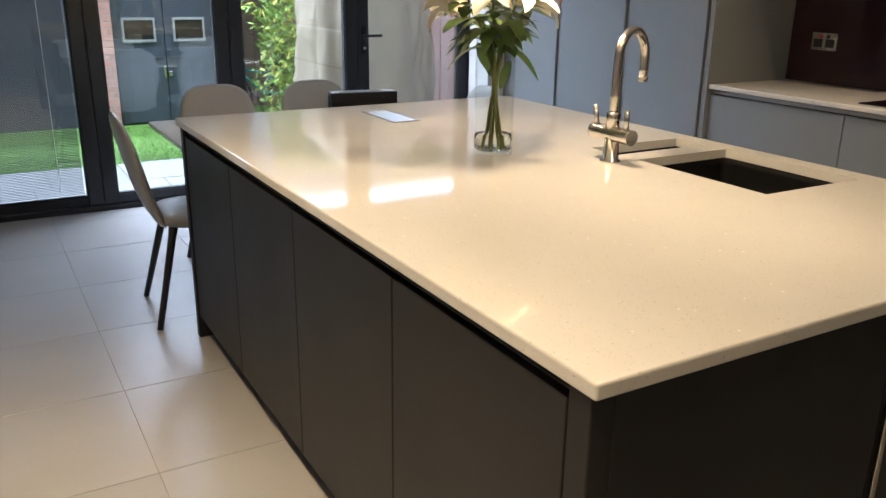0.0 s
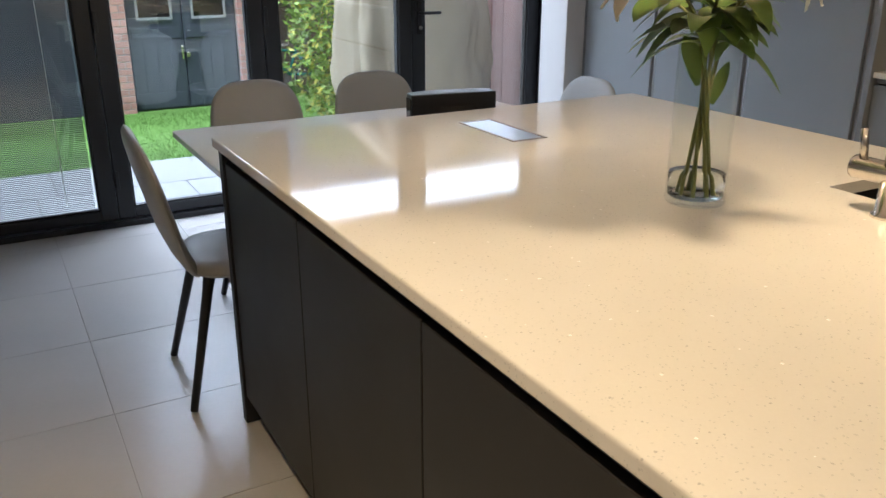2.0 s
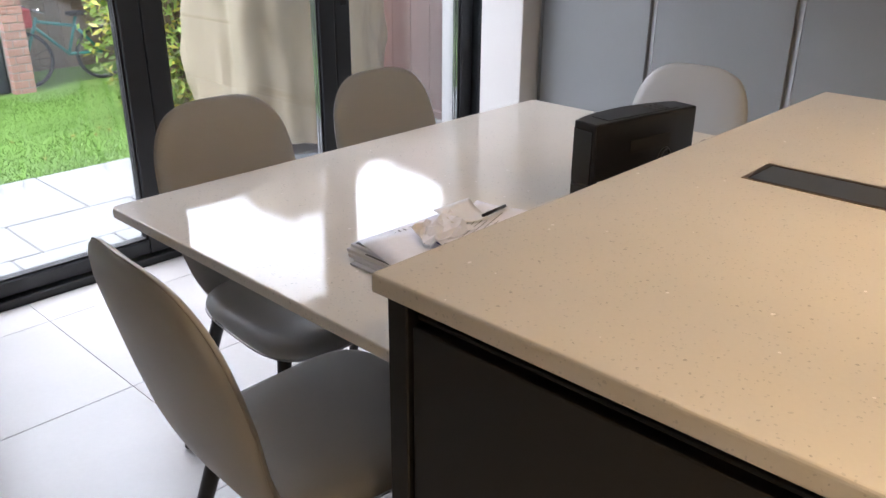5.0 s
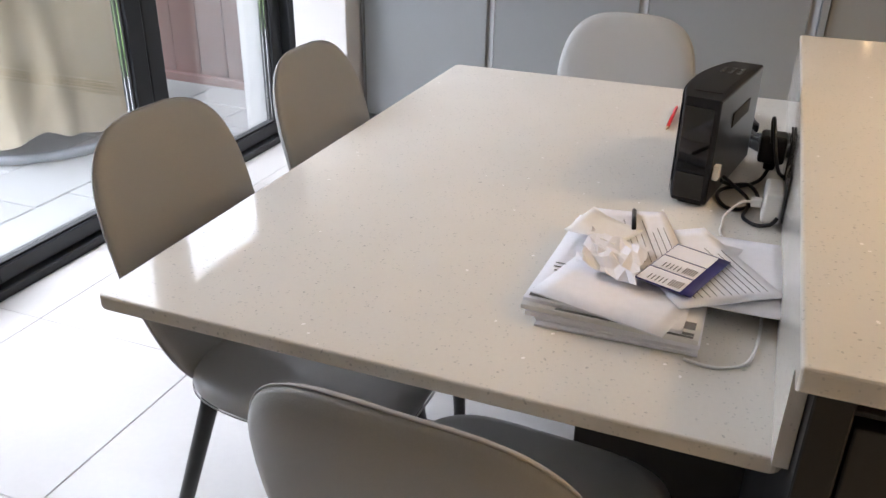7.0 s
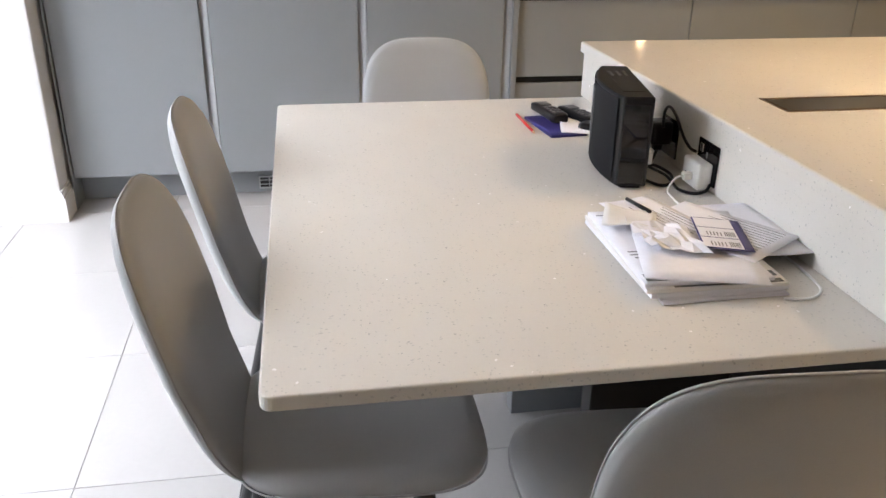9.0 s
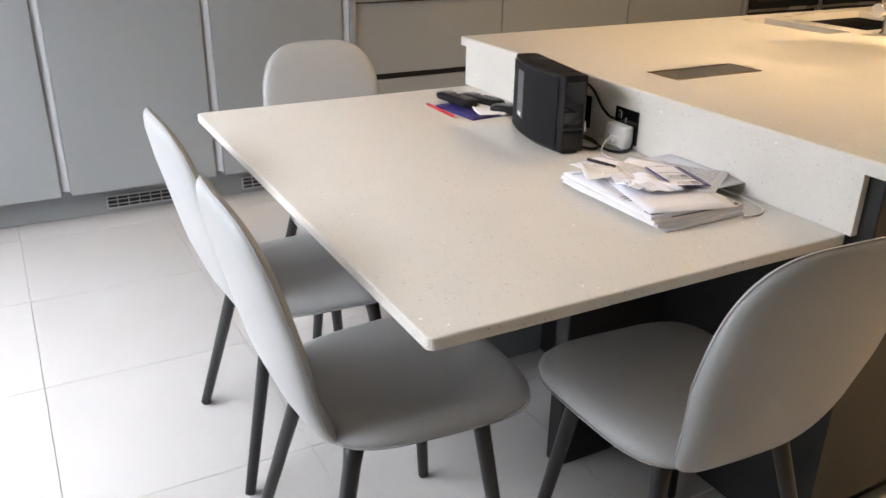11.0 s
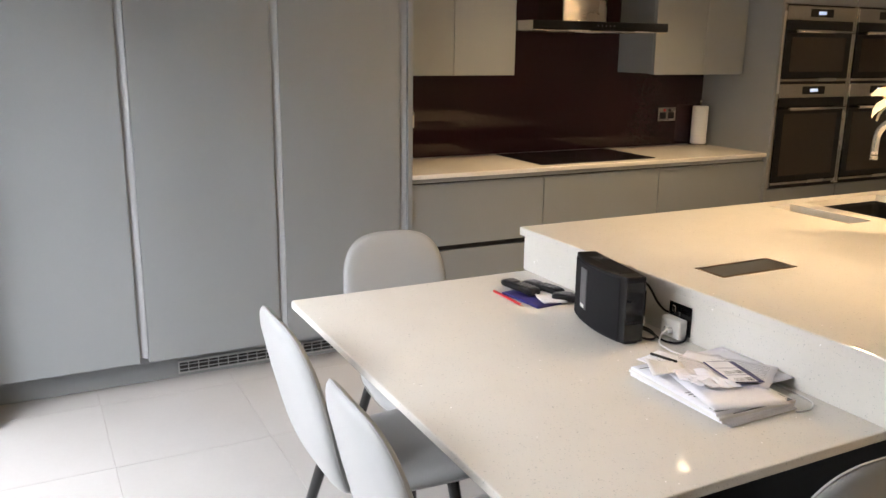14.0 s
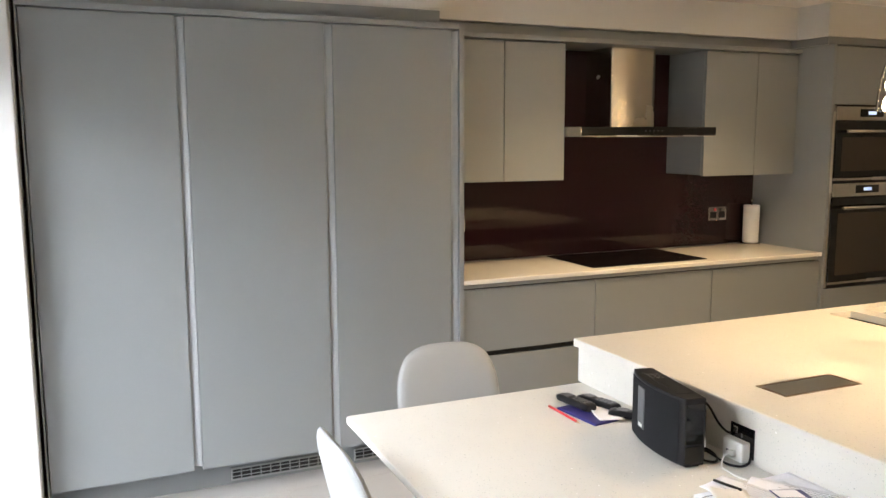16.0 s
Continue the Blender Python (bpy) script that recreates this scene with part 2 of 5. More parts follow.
def tube(pts, r, seg=8, r1=None, cap=True):
    """A round bar along points; its radius goes from r to r1."""
    bm = bmesh.new()
    rings = []
    pts = [Vector(p) for p in pts]
    up = Vector((0.13, 0.21, 1)).normalized()
    for i, p in enumerate(pts):
        d = (pts[min(i + 1, len(pts) - 1)] - pts[max(i - 1, 0)]).normalized()
        if abs(d.dot(up)) > 0.98:
            up = Vector((1, 0.1, 0.05)).normalized()
        a = d.cross(up).normalized()
        b = a.cross(d).normalized()
        up = b if abs(b.dot(d)) < 0.5 else up
        k = i / max(len(pts) - 1, 1)
        rr = r if r1 is None else r + (r1 - r) * k
        rings.append([bm.verts.new(p + rr * (math.cos(t) * a + math.sin(t) * b)) for t in (2 * math.pi * j / seg for j in range(seg))])
    for q, s in zip(rings, rings[1:]):
        for j in range(seg):
            f = bm.faces.new((q[j], q[(j + 1) % seg], s[(j + 1) % seg], s[j]))
            f.smooth = True
    if cap:
        bm.faces.new(rings[0][::-1])
        bm.faces.new(rings[-1])
    bmesh.ops.recalc_face_normals(bm, faces=bm.faces[:])
    return bm


def lathe(profile, seg=32, cx=0.0, cy=0.0):
    """A turned shape from (radius, height) pairs."""
    bm = bmesh.new()
    rings = []
    for r, z in profile:
        if r < 1e-6:
            rings.append([bm.verts.new((cx, cy, z))])
        else:
            rings.append([bm.verts.new((cx + r * math.cos(2 * math.pi * j / seg), cy + r * math.sin(2 * math.pi * j / seg), z)) for j in range(seg)])
    for q, s in zip(rings, rings[1:]):
        for j in range(seg):
            k = (j + 1) % seg
            if len(q) == 1 and len(s) == 1:
                continue
            vs = (q[0], s[k], s[j]) if len(q) == 1 else (q[j], q[k], s[0]) if len(s) == 1 else (q[j], q[k], s[k], s[j])
            bm.faces.new(vs).smooth = True
    bmesh.ops.recalc_face_normals(bm, faces=bm.faces[:])
    return bm


def smooth_path(pts, n=6):
    """Catmull-Rom points through pts."""
    P = [Vector(p) for p in pts]
    out = []
    for i in range(len(P) - 1):
        a, b, c, d = P[max(i - 1, 0)], P[i], P[i + 1], P[min(i + 2, len(P) - 1)]
        for k in range(n):
            t = k / n
            out.append(0.5 * ((2 * b) + (c - a) * t + (2 * a - 5 * b + 4 * c - d) * t * t + (3 * b - a - 3 * c + d) * t ** 3))
    out.append(P[-1])
    return out


def link(name, bm, material, parent=None, label=""):
    me = bpy.data.meshes.new(name)
    bm.to_mesh(me)
    bm.free()
    me.materials.append(material)
    ob = new(name, me)
    if parent is not None:
        ob.parent = parent
    if label:
        ob["label"] = label
    return ob


def part(name, bm, material, parent, label=""):
    """One mesh under a thing or a part; its points are given in the world and the parents stand unturned."""
    off = Vector((0, 0, 0))
    p = parent
    while p is not None:
        off += p.location
        p = p.parent
    bmesh.ops.translate(bm, vec=-off, verts=bm.verts[:])
    return link(name, bm, material, parent, label)


def thing(name, loc, label, category, group="", kind=""):
    ob = new(name)
    ob.location = loc
    ob.empty_display_size = 0.1
    return tagged(ob, label, category, group, kind)


def solo(name, bm, material, label, category, group="", kind=""):
    return tagged(link(name, bm, material), label, category, group, kind)


def structure(name, bm, material, label="", category=""):
    return tagged(link(name, bm, material), label, category, "", "structure")


def cut(ob, cutters):
    """Takes the cutters' shapes out of a mesh for good."""
    for bm in cutters:
        me = bpy.data.meshes.new("cutter")
        bm.to_mesh(me)
        bm.free()
        c = new("cutter", me)
        md = ob.modifiers.new("cut", "BOOLEAN")
        md.operation, md.object, md.solver = "DIFFERENCE", c, "EXACT"
        c.location = -ob.location if ob.parent is None else (0, 0, 0)
        if ob.parent is not None:
            c.location = ob.parent.location
            c.data.transform(Matrix.Translation(-ob.parent.location))
        bpy.context.view_layer.update()
        got = bpy.data.meshes.new_from_object(ob.evaluated_get(bpy.context.evaluated_depsgraph_get()))
        ob.modifiers.clear()
        ob.data = got
        bpy.data.objects.remove(c)


def pillow(outline, place, thick, rings=(1.0, 0.985, 0.94, 0.85, 0.6, 0.3), power=6):
    """A padded panel over a 2D outline: place(u, v, n) sets it in space."""
    bm = bmesh.new()
    n = len(outline)
    cu, cv = sum(p[0] for p in outline) / n, sum(p[1] for p in outline) / n

    def side(sign, rim):
        prev = rim
        for s in rings[1:]:
            off = sign * thick / 2 * (1 - s ** power) ** 0.5
            ring = [bm.verts.new(place(cu + (u - cu) * s, cv + (v - cv) * s, off)) for u, v in outline]
            for j in range(n):
                k = (j + 1) % n
                vs = (prev[j], prev[k], ring[k], ring[j])
                bm.faces.new(vs if sign > 0 else vs[::-1]).smooth = True
            prev = ring
        mid = bm.verts.new(place(cu, cv, sign * thick / 2))
        for j in range(n):
            k = (j + 1) % n
            vs = (prev[j], prev[k], mid)
            bm.faces.new(vs if sign > 0 else vs[::-1]).smooth = True

    rim = [bm.verts.new(place(u, v, 0)) for u, v in outline]
    side(1, rim)
    side(-1, rim)
    bmesh.ops.recalc_face_normals(bm, faces=bm.faces[:])
    return bm


def squircle(a, b, n=4.0, steps=48, cu=0.0, cv=0.0, taper=0.0):
    out = []
    for j in range(steps):
        t = 2 * math.pi * j / steps
        c, s = math.cos(t), math.sin(t)
        v = b * math.copysign(abs(s) ** (2 / n), s)
        u = a * math.copysign(abs(c) ** (2 / n), c) * (1 + taper * v / b)
        out.append((cu + u, cv + v))
    return out


# ---- the room ----
X0, X1, Y0, Y1 = -2.6, 3.338, -3.2, 4.63     # inner faces of the walls
CEILING = 2.42
BULK = 2.222                                 # underside of the bulkhead over the cabinets
WT = 0.30                                    # wall thickness

floor = structure("floor", rbox(X0 - WT, X1 + WT, Y0 - WT, Y1 + 0.16, -0.12, -0.003, 0), GROUT, "pale grey porcelain tiled kitchen floor", "floor")
bm = rbox(X0 - WT, X1 + WT, Y0 - WT, Y1 + WT, CEILING, CEILING + 0.25, 0)
ceiling = structure("ceiling", bm, CEIL, "plain white painted ceiling", "ceiling")
structure("wall_east", rbox(X1, X1 + WT, Y0, Y1 + WT, -0.1, CEILING, 0), WALL, "white painted wall behind the cabinets", "wall")
structure("wall_west", rbox(X0 - WT, X0, Y0, Y1 + WT, -0.1, CEILING, 0), WALL, "plain white painted wall", "wall")
structure("wall_south", rbox(X0 - WT, X1 + WT, Y0 - WT, Y0, -0.1, CEILING, 0), WALL, "plain white painted wall", "wall")
# the garden wall: a pier to the east, a head over the doors, a short return to the west
bm = rbox(2.60, X1, 4.280, 4.545, -0.1, CEILING, 0.004)
box(bm, 2.715, X1, 4.5455, Y1 + WT, -0.1, CEILING)
structure("wall_pier", bm, WALL, "white painted pier beside the folding doors", "wall")
structure("wall_head", rbox(X0, 2.714, Y1, Y1 + WT, 2.11, CEILING, 0), WALL, "white wall above the folding doors", "wall")
structure("wall_return", rbox(X0, -1.98, Y1, Y1 + WT, -0.1, 2.11, 0), WALL, "plain white wall beside the folding doors", "wall")


for k, (x, a, b) in enumerate(((2.778, 2.451, 4.274), (3.018, -0.113, 2.45), (2.778, -1.46, -0.114))):
    structure("bulkhead_%d" % (k + 1), rbox(x, X1, a, b, BULK, CEILING, 0), WALL, "white boxed bulkhead between cabinets and ceiling", "bulkhead")


def skirting(x0, x1, y0, y1, along):
    bm = bmesh.new()
    box(bm, x0, x1, y0, y1, 0.0, 0.105)
    if along == "y":
        box(bm, x0 + 0.005, x1, y0, y1, 0.105, 0.122)
        box(bm, x0 + 0.010, x1, y0, y1, 0.122, 0.135)
    else:
        box(bm, x0, x1, y0 + 0.005, y1, 0.105, 0.122)
        box(bm, x0, x1, y0 + 0.010, y1, 0.122, 0.135)
    return bm


structure("baseboard_1", skirting(2.582, 2.60, 4.280, 4.545, "y"), GLOSS_WHITE, "white moulded skirting board", "skirting")
structure("baseboard_2", skirting(2.582, 2.720, 4.262, 4.280, "x"), GLOSS_WHITE, "white moulded skirting board", "skirting")


# ---- folding glass doors ----
def bifold(name, xa, xb, label, lever=0, blind=False):
    """One glazed aluminium leaf between xa and xb."""
    y0, y1, z0, z1, s = 4.655, 4.725, 0.035, 2.06, 0.085
    d = thing(name, (xa, 4.69, 0.0), label, "glass door", "folding garden doors", "structure")
    part("frame_stile", rbox(xa, xa + s, y0, y1, z0, z1, 0.006, 2), ALU, d)
    part("frame_stile", rbox(xb - s, xb, y0, y1, z0, z1, 0.006, 2), ALU, d)
    part("frame_rail", rbox(xa + s, xb - s, y0 + 0.003, y1 - 0.003, z0, z0 + 0.055, 0.004), ALU, d)
    part("frame_rail", rbox(xa + s, xb - s, y0 + 0.003, y1 - 0.003, z1 - s, z1, 0.004), ALU, d)
    for a, b in ((xa + s, xa + s + 0.008), (xb - s - 0.008, xb - s)):
        part("gasket", rbox(a, b, 4.668, 4.712, z0 + 0.055, z1 - s, 0), RUBBER, d)
    part("gasket", rbox(xa + s, xb - s, 4.668, 4.712, z0 + 0.055, z0 + 0.063, 0), RUBBER, d)
    g = part("pane", rbox(xa + s + 0.008, xb - s - 0.008, 4.678, 4.684, z0 + 0.063, z1 - s, 0), PANE, d, "clear glass pane")
    g2 = part("pane", rbox(xa + s + 0.008, xb - s - 0.008, 4.700, 4.706, z0 + 0.063, z1 - s, 0), PANE, d, "clear glass pane")
    g.visible_shadow = g2.visible_shadow = False
    if blind:
        bm = bmesh.new()
        z = z0 + 0.075
        while z < z1 - s - 0.02:
            v = [bm.verts.new(p) for p in ((xa + s + 0.02, 4.6852, z + 0.0044), (xb - s - 0.02, 4.6852, z + 0.0044), (xb - s - 0.02, 4.6988, z - 0.0044), (xa + s + 0.02, 4.6988, z - 0.0044))]
            bm.faces.new(v)
            z += 0.0098
        bl = part("blind_slats", bm, SLAT, d, "fine silver venetian slats inside the glazing")
        bl["kind"] = "stuff"
        for x in (xa + 0.26, xb - 0.24):
            part("blind_cord", tube([(x, 4.673, 0.14), (x, 4.673, 1.95)], 0.0022, 5), CORD, d)
    for zz in (0.25, 1.05, 1.85):
        part("hinge", rbox(xa + 0.004, xa + 0.024, y0 - 0.012, y0 - 0.001, zz - 0.05, zz + 0.05, 0.003), ALU, d)
    if lever:
        x = xa + 0.045
        pl = part("handle", rbox(x - 0.017, x + 0.017, y0 - 0.011, y0 - 0.001, 0.91, 1.10, 0.005, 2), RUBBER, d, "black lever handle")
        part("lever", tube(smooth_path([(x, y0 - 0.012, 1.035), (x, y0 - 0.045, 1.035), (x + 0.025, y0 - 0.052, 1.035), (x + 0.12, y0 - 0.052, 1.035)]), 0.0095, 10), RUBBER, pl)
        part("key_cylinder", tube([(x, y0 - 0.013, 0.95), (x, y0 - 0.026, 0.95)], 0.012, 12), STEEL, pl)
    return d


bifold("door_1", -1.90, -1.011, "dark framed folding door leaf with blinds in the glass", 0, True)
bifold("door_2", -1.009, -0.017, "dark framed folding door leaf with silver blinds in the glass", 0, True)
bifold("door_3", -0.015, 0.845, "dark framed glazed folding door leaf onto the garden")
bifold("door_4", 0.847, 1.745, "dark framed glazed folding door leaf onto the garden")
bifold("door_5", 1.747, 2.660, "dark framed glazed door leaf with a black lever handle", 1)
df = thing("door_frame", (0, 4.69, 0), "anthracite aluminium outer frame of the folding doors", "door frame", "", "structure")
part("sill_track", rbox(-1.98, 2.713, 4.63, 4.75, -0.02, 0.030, 0.004), ALU, df)
part("head_rail", rbox(-1.98, 2.713, 4.635, 4.745, 2.063, 2.11, 0.003), ALU, df)
part("jamb", rbox(-1.98, -1.905, 4.635, 4.745, 0.031, 2.062, 0.003), ALU, df)
part("jamb", rbox(2.664, 2.713, 4.610, 4.745, 0.031, 2.062, 0.003), ALU, df)


# ---- island ----
L, W, H = 2.47, 1.529, 0.90
bm = bmesh.new()
box(bm, 0, W, 0, L, H - 0.028, H)
bmesh.ops.bevel(bm, geom=[e for e in bm.edges if not all(v.co.y > L - 0.01 and v.co.z < H - 0.02 for v in e.verts)], offset=0.005, segments=3, affect="EDGES", profile=0.5)
worktop = solo("island_worktop", bm, QUARTZ, "pale speckled quartz worktop on the charcoal island", "worktop")
cut(worktop, [rbox(1.072, 1.456, 0.606, 1.083, H - 0.1, H + 0.1, 0.0), rbox(1.066, 1.448, 1.168, 1.298, H - 0.1, H + 0.1, 0.0), rbox(0.7035, 0.8185, 2.0085, 2.3065, H - 0.1, H + 0.1, 0.0)])

isl = thing("kitchen_island", (0.75, 1.2, 0), "charcoal matt kitchen island with flush handleless doors", "kitchen island")
carc = part("carcass", rbox(0.055, 1.475, 0.055, 2.435, 0.095, 0.868, 0), CHANNEL, isl)
cut(carc, [rbox(1.04, 1.472, 0.58, 1.33, 0.64, 1.0, 0)])
part("plinth", rbox(0.075, 1.45, 0.075, 2.41, 0.002, 0.094, 0), CHARCOAL, isl)
part("end_panel", rbox(0.012, 1.490, 2.416, 2.452, 0.002, 0.870, 0.002), CHARCOAL, isl)
part("corner_post", rbox(0.017, 0.06, 0.026, 0.078, 0.002, 0.870, 0.002), CHARCOAL, isl)
part("end_panel", rbox(0.061, 0.735, 0.026, 0.050, 0.002, 0.870, 0.002), CHARCOAL, isl)
ys = (0.080, 0.655, 1.241, 1.829, 2.414)
for a, b in zip(ys, ys[1:]):
    part("door", rbox(0.018, 0.044, a + 0.002, b - 0.002, 0.098, 0.836, 0.0025, 2), CHARCOAL, isl)
part("handle_channel", rbox(0.030, 0.054, 0.080, 2.414, 0.842, 0.848, 0.001), CHANNEL, isl)
for a, b in zip((0.09, 0.69, 1.29, 1.88), (0.688, 1.288, 1.878, 2.41)):
    part("door", rbox(1.478, 1.502, a + 0.002, b - 0.002, 0.098, 0.828, 0.0025, 2), CHARCOAL, isl)
app = part("appliance_door", rbox(0.742, 1.47, 0.030, 0.052, 0.098, 0.866, 0.003, 2), PLASTIC, isl, "black glass appliance door in the island end")
part("appliance_latch", rbox(0.745, 0.83, 0.010, 0.029, 0.735, 0.775, 0.004, 2), BLACKGLASS, app)
part("appliance_trim", rbox(0.752, 0.768, 0.020, 0.029, 0.11, 0.725, 0.002), STEEL, app, "steel edge strip")


def sink_bowl(x0, x1, y0, y1, depth, label):
    """An undermounted bowl with rounded corners and a waste."""
    s = thing("sink_bowl", ((x0 + x1) / 2, (y0 + y1) / 2, H - 0.03 - depth), label, "sink", "undermounted sinks")
    bm = bmesh.new()
    rings = []
    for k, (ins, z) in enumerate(((-0.012, H - 0.029), (-0.004, H - 0.0295), (-0.002, H - 0.05), (0.006, H - depth + 0.02), (0.025, H - depth))):
        a, b = (x1 - x0) / 2 - ins, (y1 - y0) / 2 - ins
        rings.append([bm.verts.new(((x0 + x1) / 2 + u, (y0 + y1) / 2 + v, z)) for u, v in squircle(a, b, 12, 48)])
    for q, r in zip(rings, rings[1:]):
        for j in range(48):
            bm.faces.new((q[j], q[(j + 1) % 48], r[(j + 1) % 48], r[j])).smooth = True
    bm.faces.new(rings[-1])
    bmesh.ops.recalc_face_normals(bm, faces=bm.faces[:])
    for f in bm.faces:
        f.normal_flip()
    part("bowl", bm, SINK, s)
    part("waste", lathe([(0, H - depth + 0.006), (0.028, H - depth + 0.006), (0.038, H - depth + 0.004), (0.040, H - depth + 0.001)], 24, (x0 + x1) / 2, (y0 + y1) / 2), STEEL, s)


sink_bowl(1.072, 1.456, 0.606, 1.083, 0.20, "black composite main sink bowl set under the worktop")
sink_bowl(1.066, 1.448, 1.168, 1.298, 0.13, "small black half bowl set under the worktop")

# tap: pillar, cross body, two levers, swan neck
tx, ty = 0.975, 1.100
tap = thing("kitchen_tap", (tx, ty, H), "polished nickel bridge tap with two lever handles", "tap")
part("foot", lathe([(0, H), (0.030, H), (0.030, H + 0.006), (0.024, H + 0.010), (0.022, H + 0.075), (0, H + 0.075)], 28, tx, ty), CHROME, tap)
part("cross_body", tube([(tx, ty - 0.085, H + 0.085), (tx, ty - 0.080, H + 0.085), (tx, ty + 0.080, H + 0.085), (tx, ty + 0.085, H + 0.085)], 0.023, 24), CHROME, tap)
part("collar", lathe([(0.0, H + 0.10), (0.021, H + 0.10), (0.021, H + 0.145), (0.017, H + 0.150), (0, H + 0.150)], 24, tx, ty), CHROME, tap)
neck = [(tx, ty, H + 0.10), (tx, ty, H + 0.20), (tx + 0.002, ty, H + 0.29)]
for k in range(1, 13):
    a = math.pi * k / 12
    neck.append((tx + 0.070 * (1 - math.cos(a)) + 0.002, ty + 0.02 * (1 - math.cos(a)), H + 0.30 + 0.082 * math.sin(a)))
neck.append((tx + 0.142, ty + 0.04, H + 0.262))
neck.append((tx + 0.142, ty + 0.04, H + 0.245))
part("swan_neck", tube(neck, 0.0135, 18), CHROME, tap)
part("aerator", tube([(tx + 0.142, ty + 0.04, H + 0.244), (tx + 0.142, ty + 0.04, H + 0.228)], 0.015, 18), STEEL, tap)
for s in (-1, 1):
    y = ty + s * 0.066
    part("lever", tube([(tx - 0.004, y, H + 0.100), (tx - 0.008, y, H + 0.125), (tx - 0.012, y + s * 0.004, H + 0.165)], 0.0085, 12, 0.0075), CHROME, tap)

# flush pop-up socket lid
pop = thing("popup_socket", (0.761, 2.157, H), "flush brushed steel pop-up socket lid in the worktop", "socket")
bm = bmesh.new()
for a in ((0.704, 0.818, 2.009, 2.018), (0.704, 0.818, 2.297, 2.306), (0.704, 0.713, 2.018, 2.297), (0.809, 0.818, 2.018, 2.297)):
    box(bm, *a, H - 0.004, H + 0.0015)
part("rim", bm, BRONZE, pop, "bronze toned steel rim")
part("lid", rbox(0.714, 0.808, 2.019, 2.296, H - 0.006, H + 0.0008, 0.0008), LIDSTEEL, pop)
part("well", rbox(0.706, 0.816, 2.012, 2.303, H - 0.09, H - 0.008, 0), CHANNEL, pop)

# ---- breakfast table at the island's end ----
TZ = 0.75
table = thing("breakfast_table", (0.77, 2.9, 0), "lower pale quartz breakfast table joined to the island", "table")
bm = bmesh.new()
box(bm, 0.0585, 1.475, 2.456, 3.344, TZ - 0.022, TZ)
bmesh.ops.bevel(bm, geom=[e for e in bm.edges if abs(e.verts[0].co.z - e.verts[1].co.z) > 0.01], offset=0.016, segments=5, affect="EDGES", profile=0.5)
bmesh.ops.bevel(bm, geom=[e for e in bm.edges if abs(e.verts[0].co.z - e.verts[1].co.z) < 0.001], offset=0.003, segments=2, affect="EDGES", profile=0.5)
part("tabletop", bm, QUARTZ, table)
part("support_panel", rbox(0.500, 0.550, 2.454, 2.745, 0.002, TZ - 0.023, 0.002), CHARCOAL, table, "charcoal support panel")
part("support_panel", rbox(1.000, 1.050, 2.454, 2.765, 0.002, TZ - 0.023, 0.002), GREY, table, "grey support panel")
up = thing("upstand", (0.77, 2.464, TZ), "pale quartz upstand between the table and the island", "upstand")
part("slab", rbox(0.045, 1.492, 2.4535, 2.4698, TZ + 0.001, H - 0.0281, 0.0003), QUARTZ, up)


# ---- kitchen run along the east wall ----
FX = 2.730
tall_y = (2.372, 2.997, 3.636, 4.255)


def tall_unit(y0, y1, label):
    """A full-height cupboard: the door's south edge folds back into a grip."""
    u = thing("tall_cupboard", ((FX + X1) / 2, (y0 + y1) / 2, 0), label, "cupboard", "tall cupboards")
    part("carcass", rbox(FX + 0.035, X1 - 0.002, y0 + 0.001, y1 - 0.001, 0.143, 2.131, 0), GREY, u)
    d = part("door", rbox(FX, FX + 0.022, y0 + 0.036, y1 - 0.002, 0.141, 2.129, 0.002, 2), GREY, u)
    bm = bmesh.new()
    prof = [(FX + 0.001, y0 + 0.003), (FX + 0.006, y0 + 0.010), (FX + 0.013, y0 + 0.019), (FX + 0.018, y0 + 0.028), (FX + 0.019, y0 + 0.0345), (FX + 0.034, y0 + 0.0345), (FX + 0.034, y0 + 0.001), (FX + 0.001, y0 + 0.001)]
    lo = [bm.verts.new((x, y, 0.160)) for x, y in prof]
    hi = [bm.verts.new((x, y, 2.123)) for x, y in prof]
    for j in range(len(prof)):
        k = (j + 1) % len(prof)
        bm.faces.new((lo[j], lo[k], hi[k], hi[j]))
    bm.faces.new(lo[::-1])
    bm.faces.new(hi)
    bmesh.ops.recalc_face_normals(bm, faces=bm.faces[:])
    part("grip_profile", bm, GREY_EDGE, d, "paler grey vertical grip channel")
    return u


for a, b in zip(tall_y, tall_y[1:]):
    tall_unit(a, b, "tall grey matt handleless cupboard with a vertical grip")
fr = thing("cupboard_surround", (3.0, 3.3, 0), "grey lacquered surround of the tall cupboards", "panel")
part("side_panel", rbox(FX - 0.012, X1 - 0.002, 2.344, 2.37, 0.002, 2.158, 0.0015), GREY, fr)
part("side_panel", rbox(FX - 0.006, FX + 0.30, 4.258, 4.265, 0.002, 2.158, 0.001), GREY, fr)
part("top_panel", rbox(FX - 0.012, X1 - 0.002, 2.371, 4.264, 2.133, 2.158, 0.0015), GREY, fr)
part("infill", rbox(FX + 0.03, X1 - 0.002, 2.453, 4.265, 2.16, BULK - 0.002, 0.001), GREY, fr)
part("plinth", rbox(2.852, 2.894, 2.371, 4.264, 0.002, 0.133, 0.001), GREY, fr)


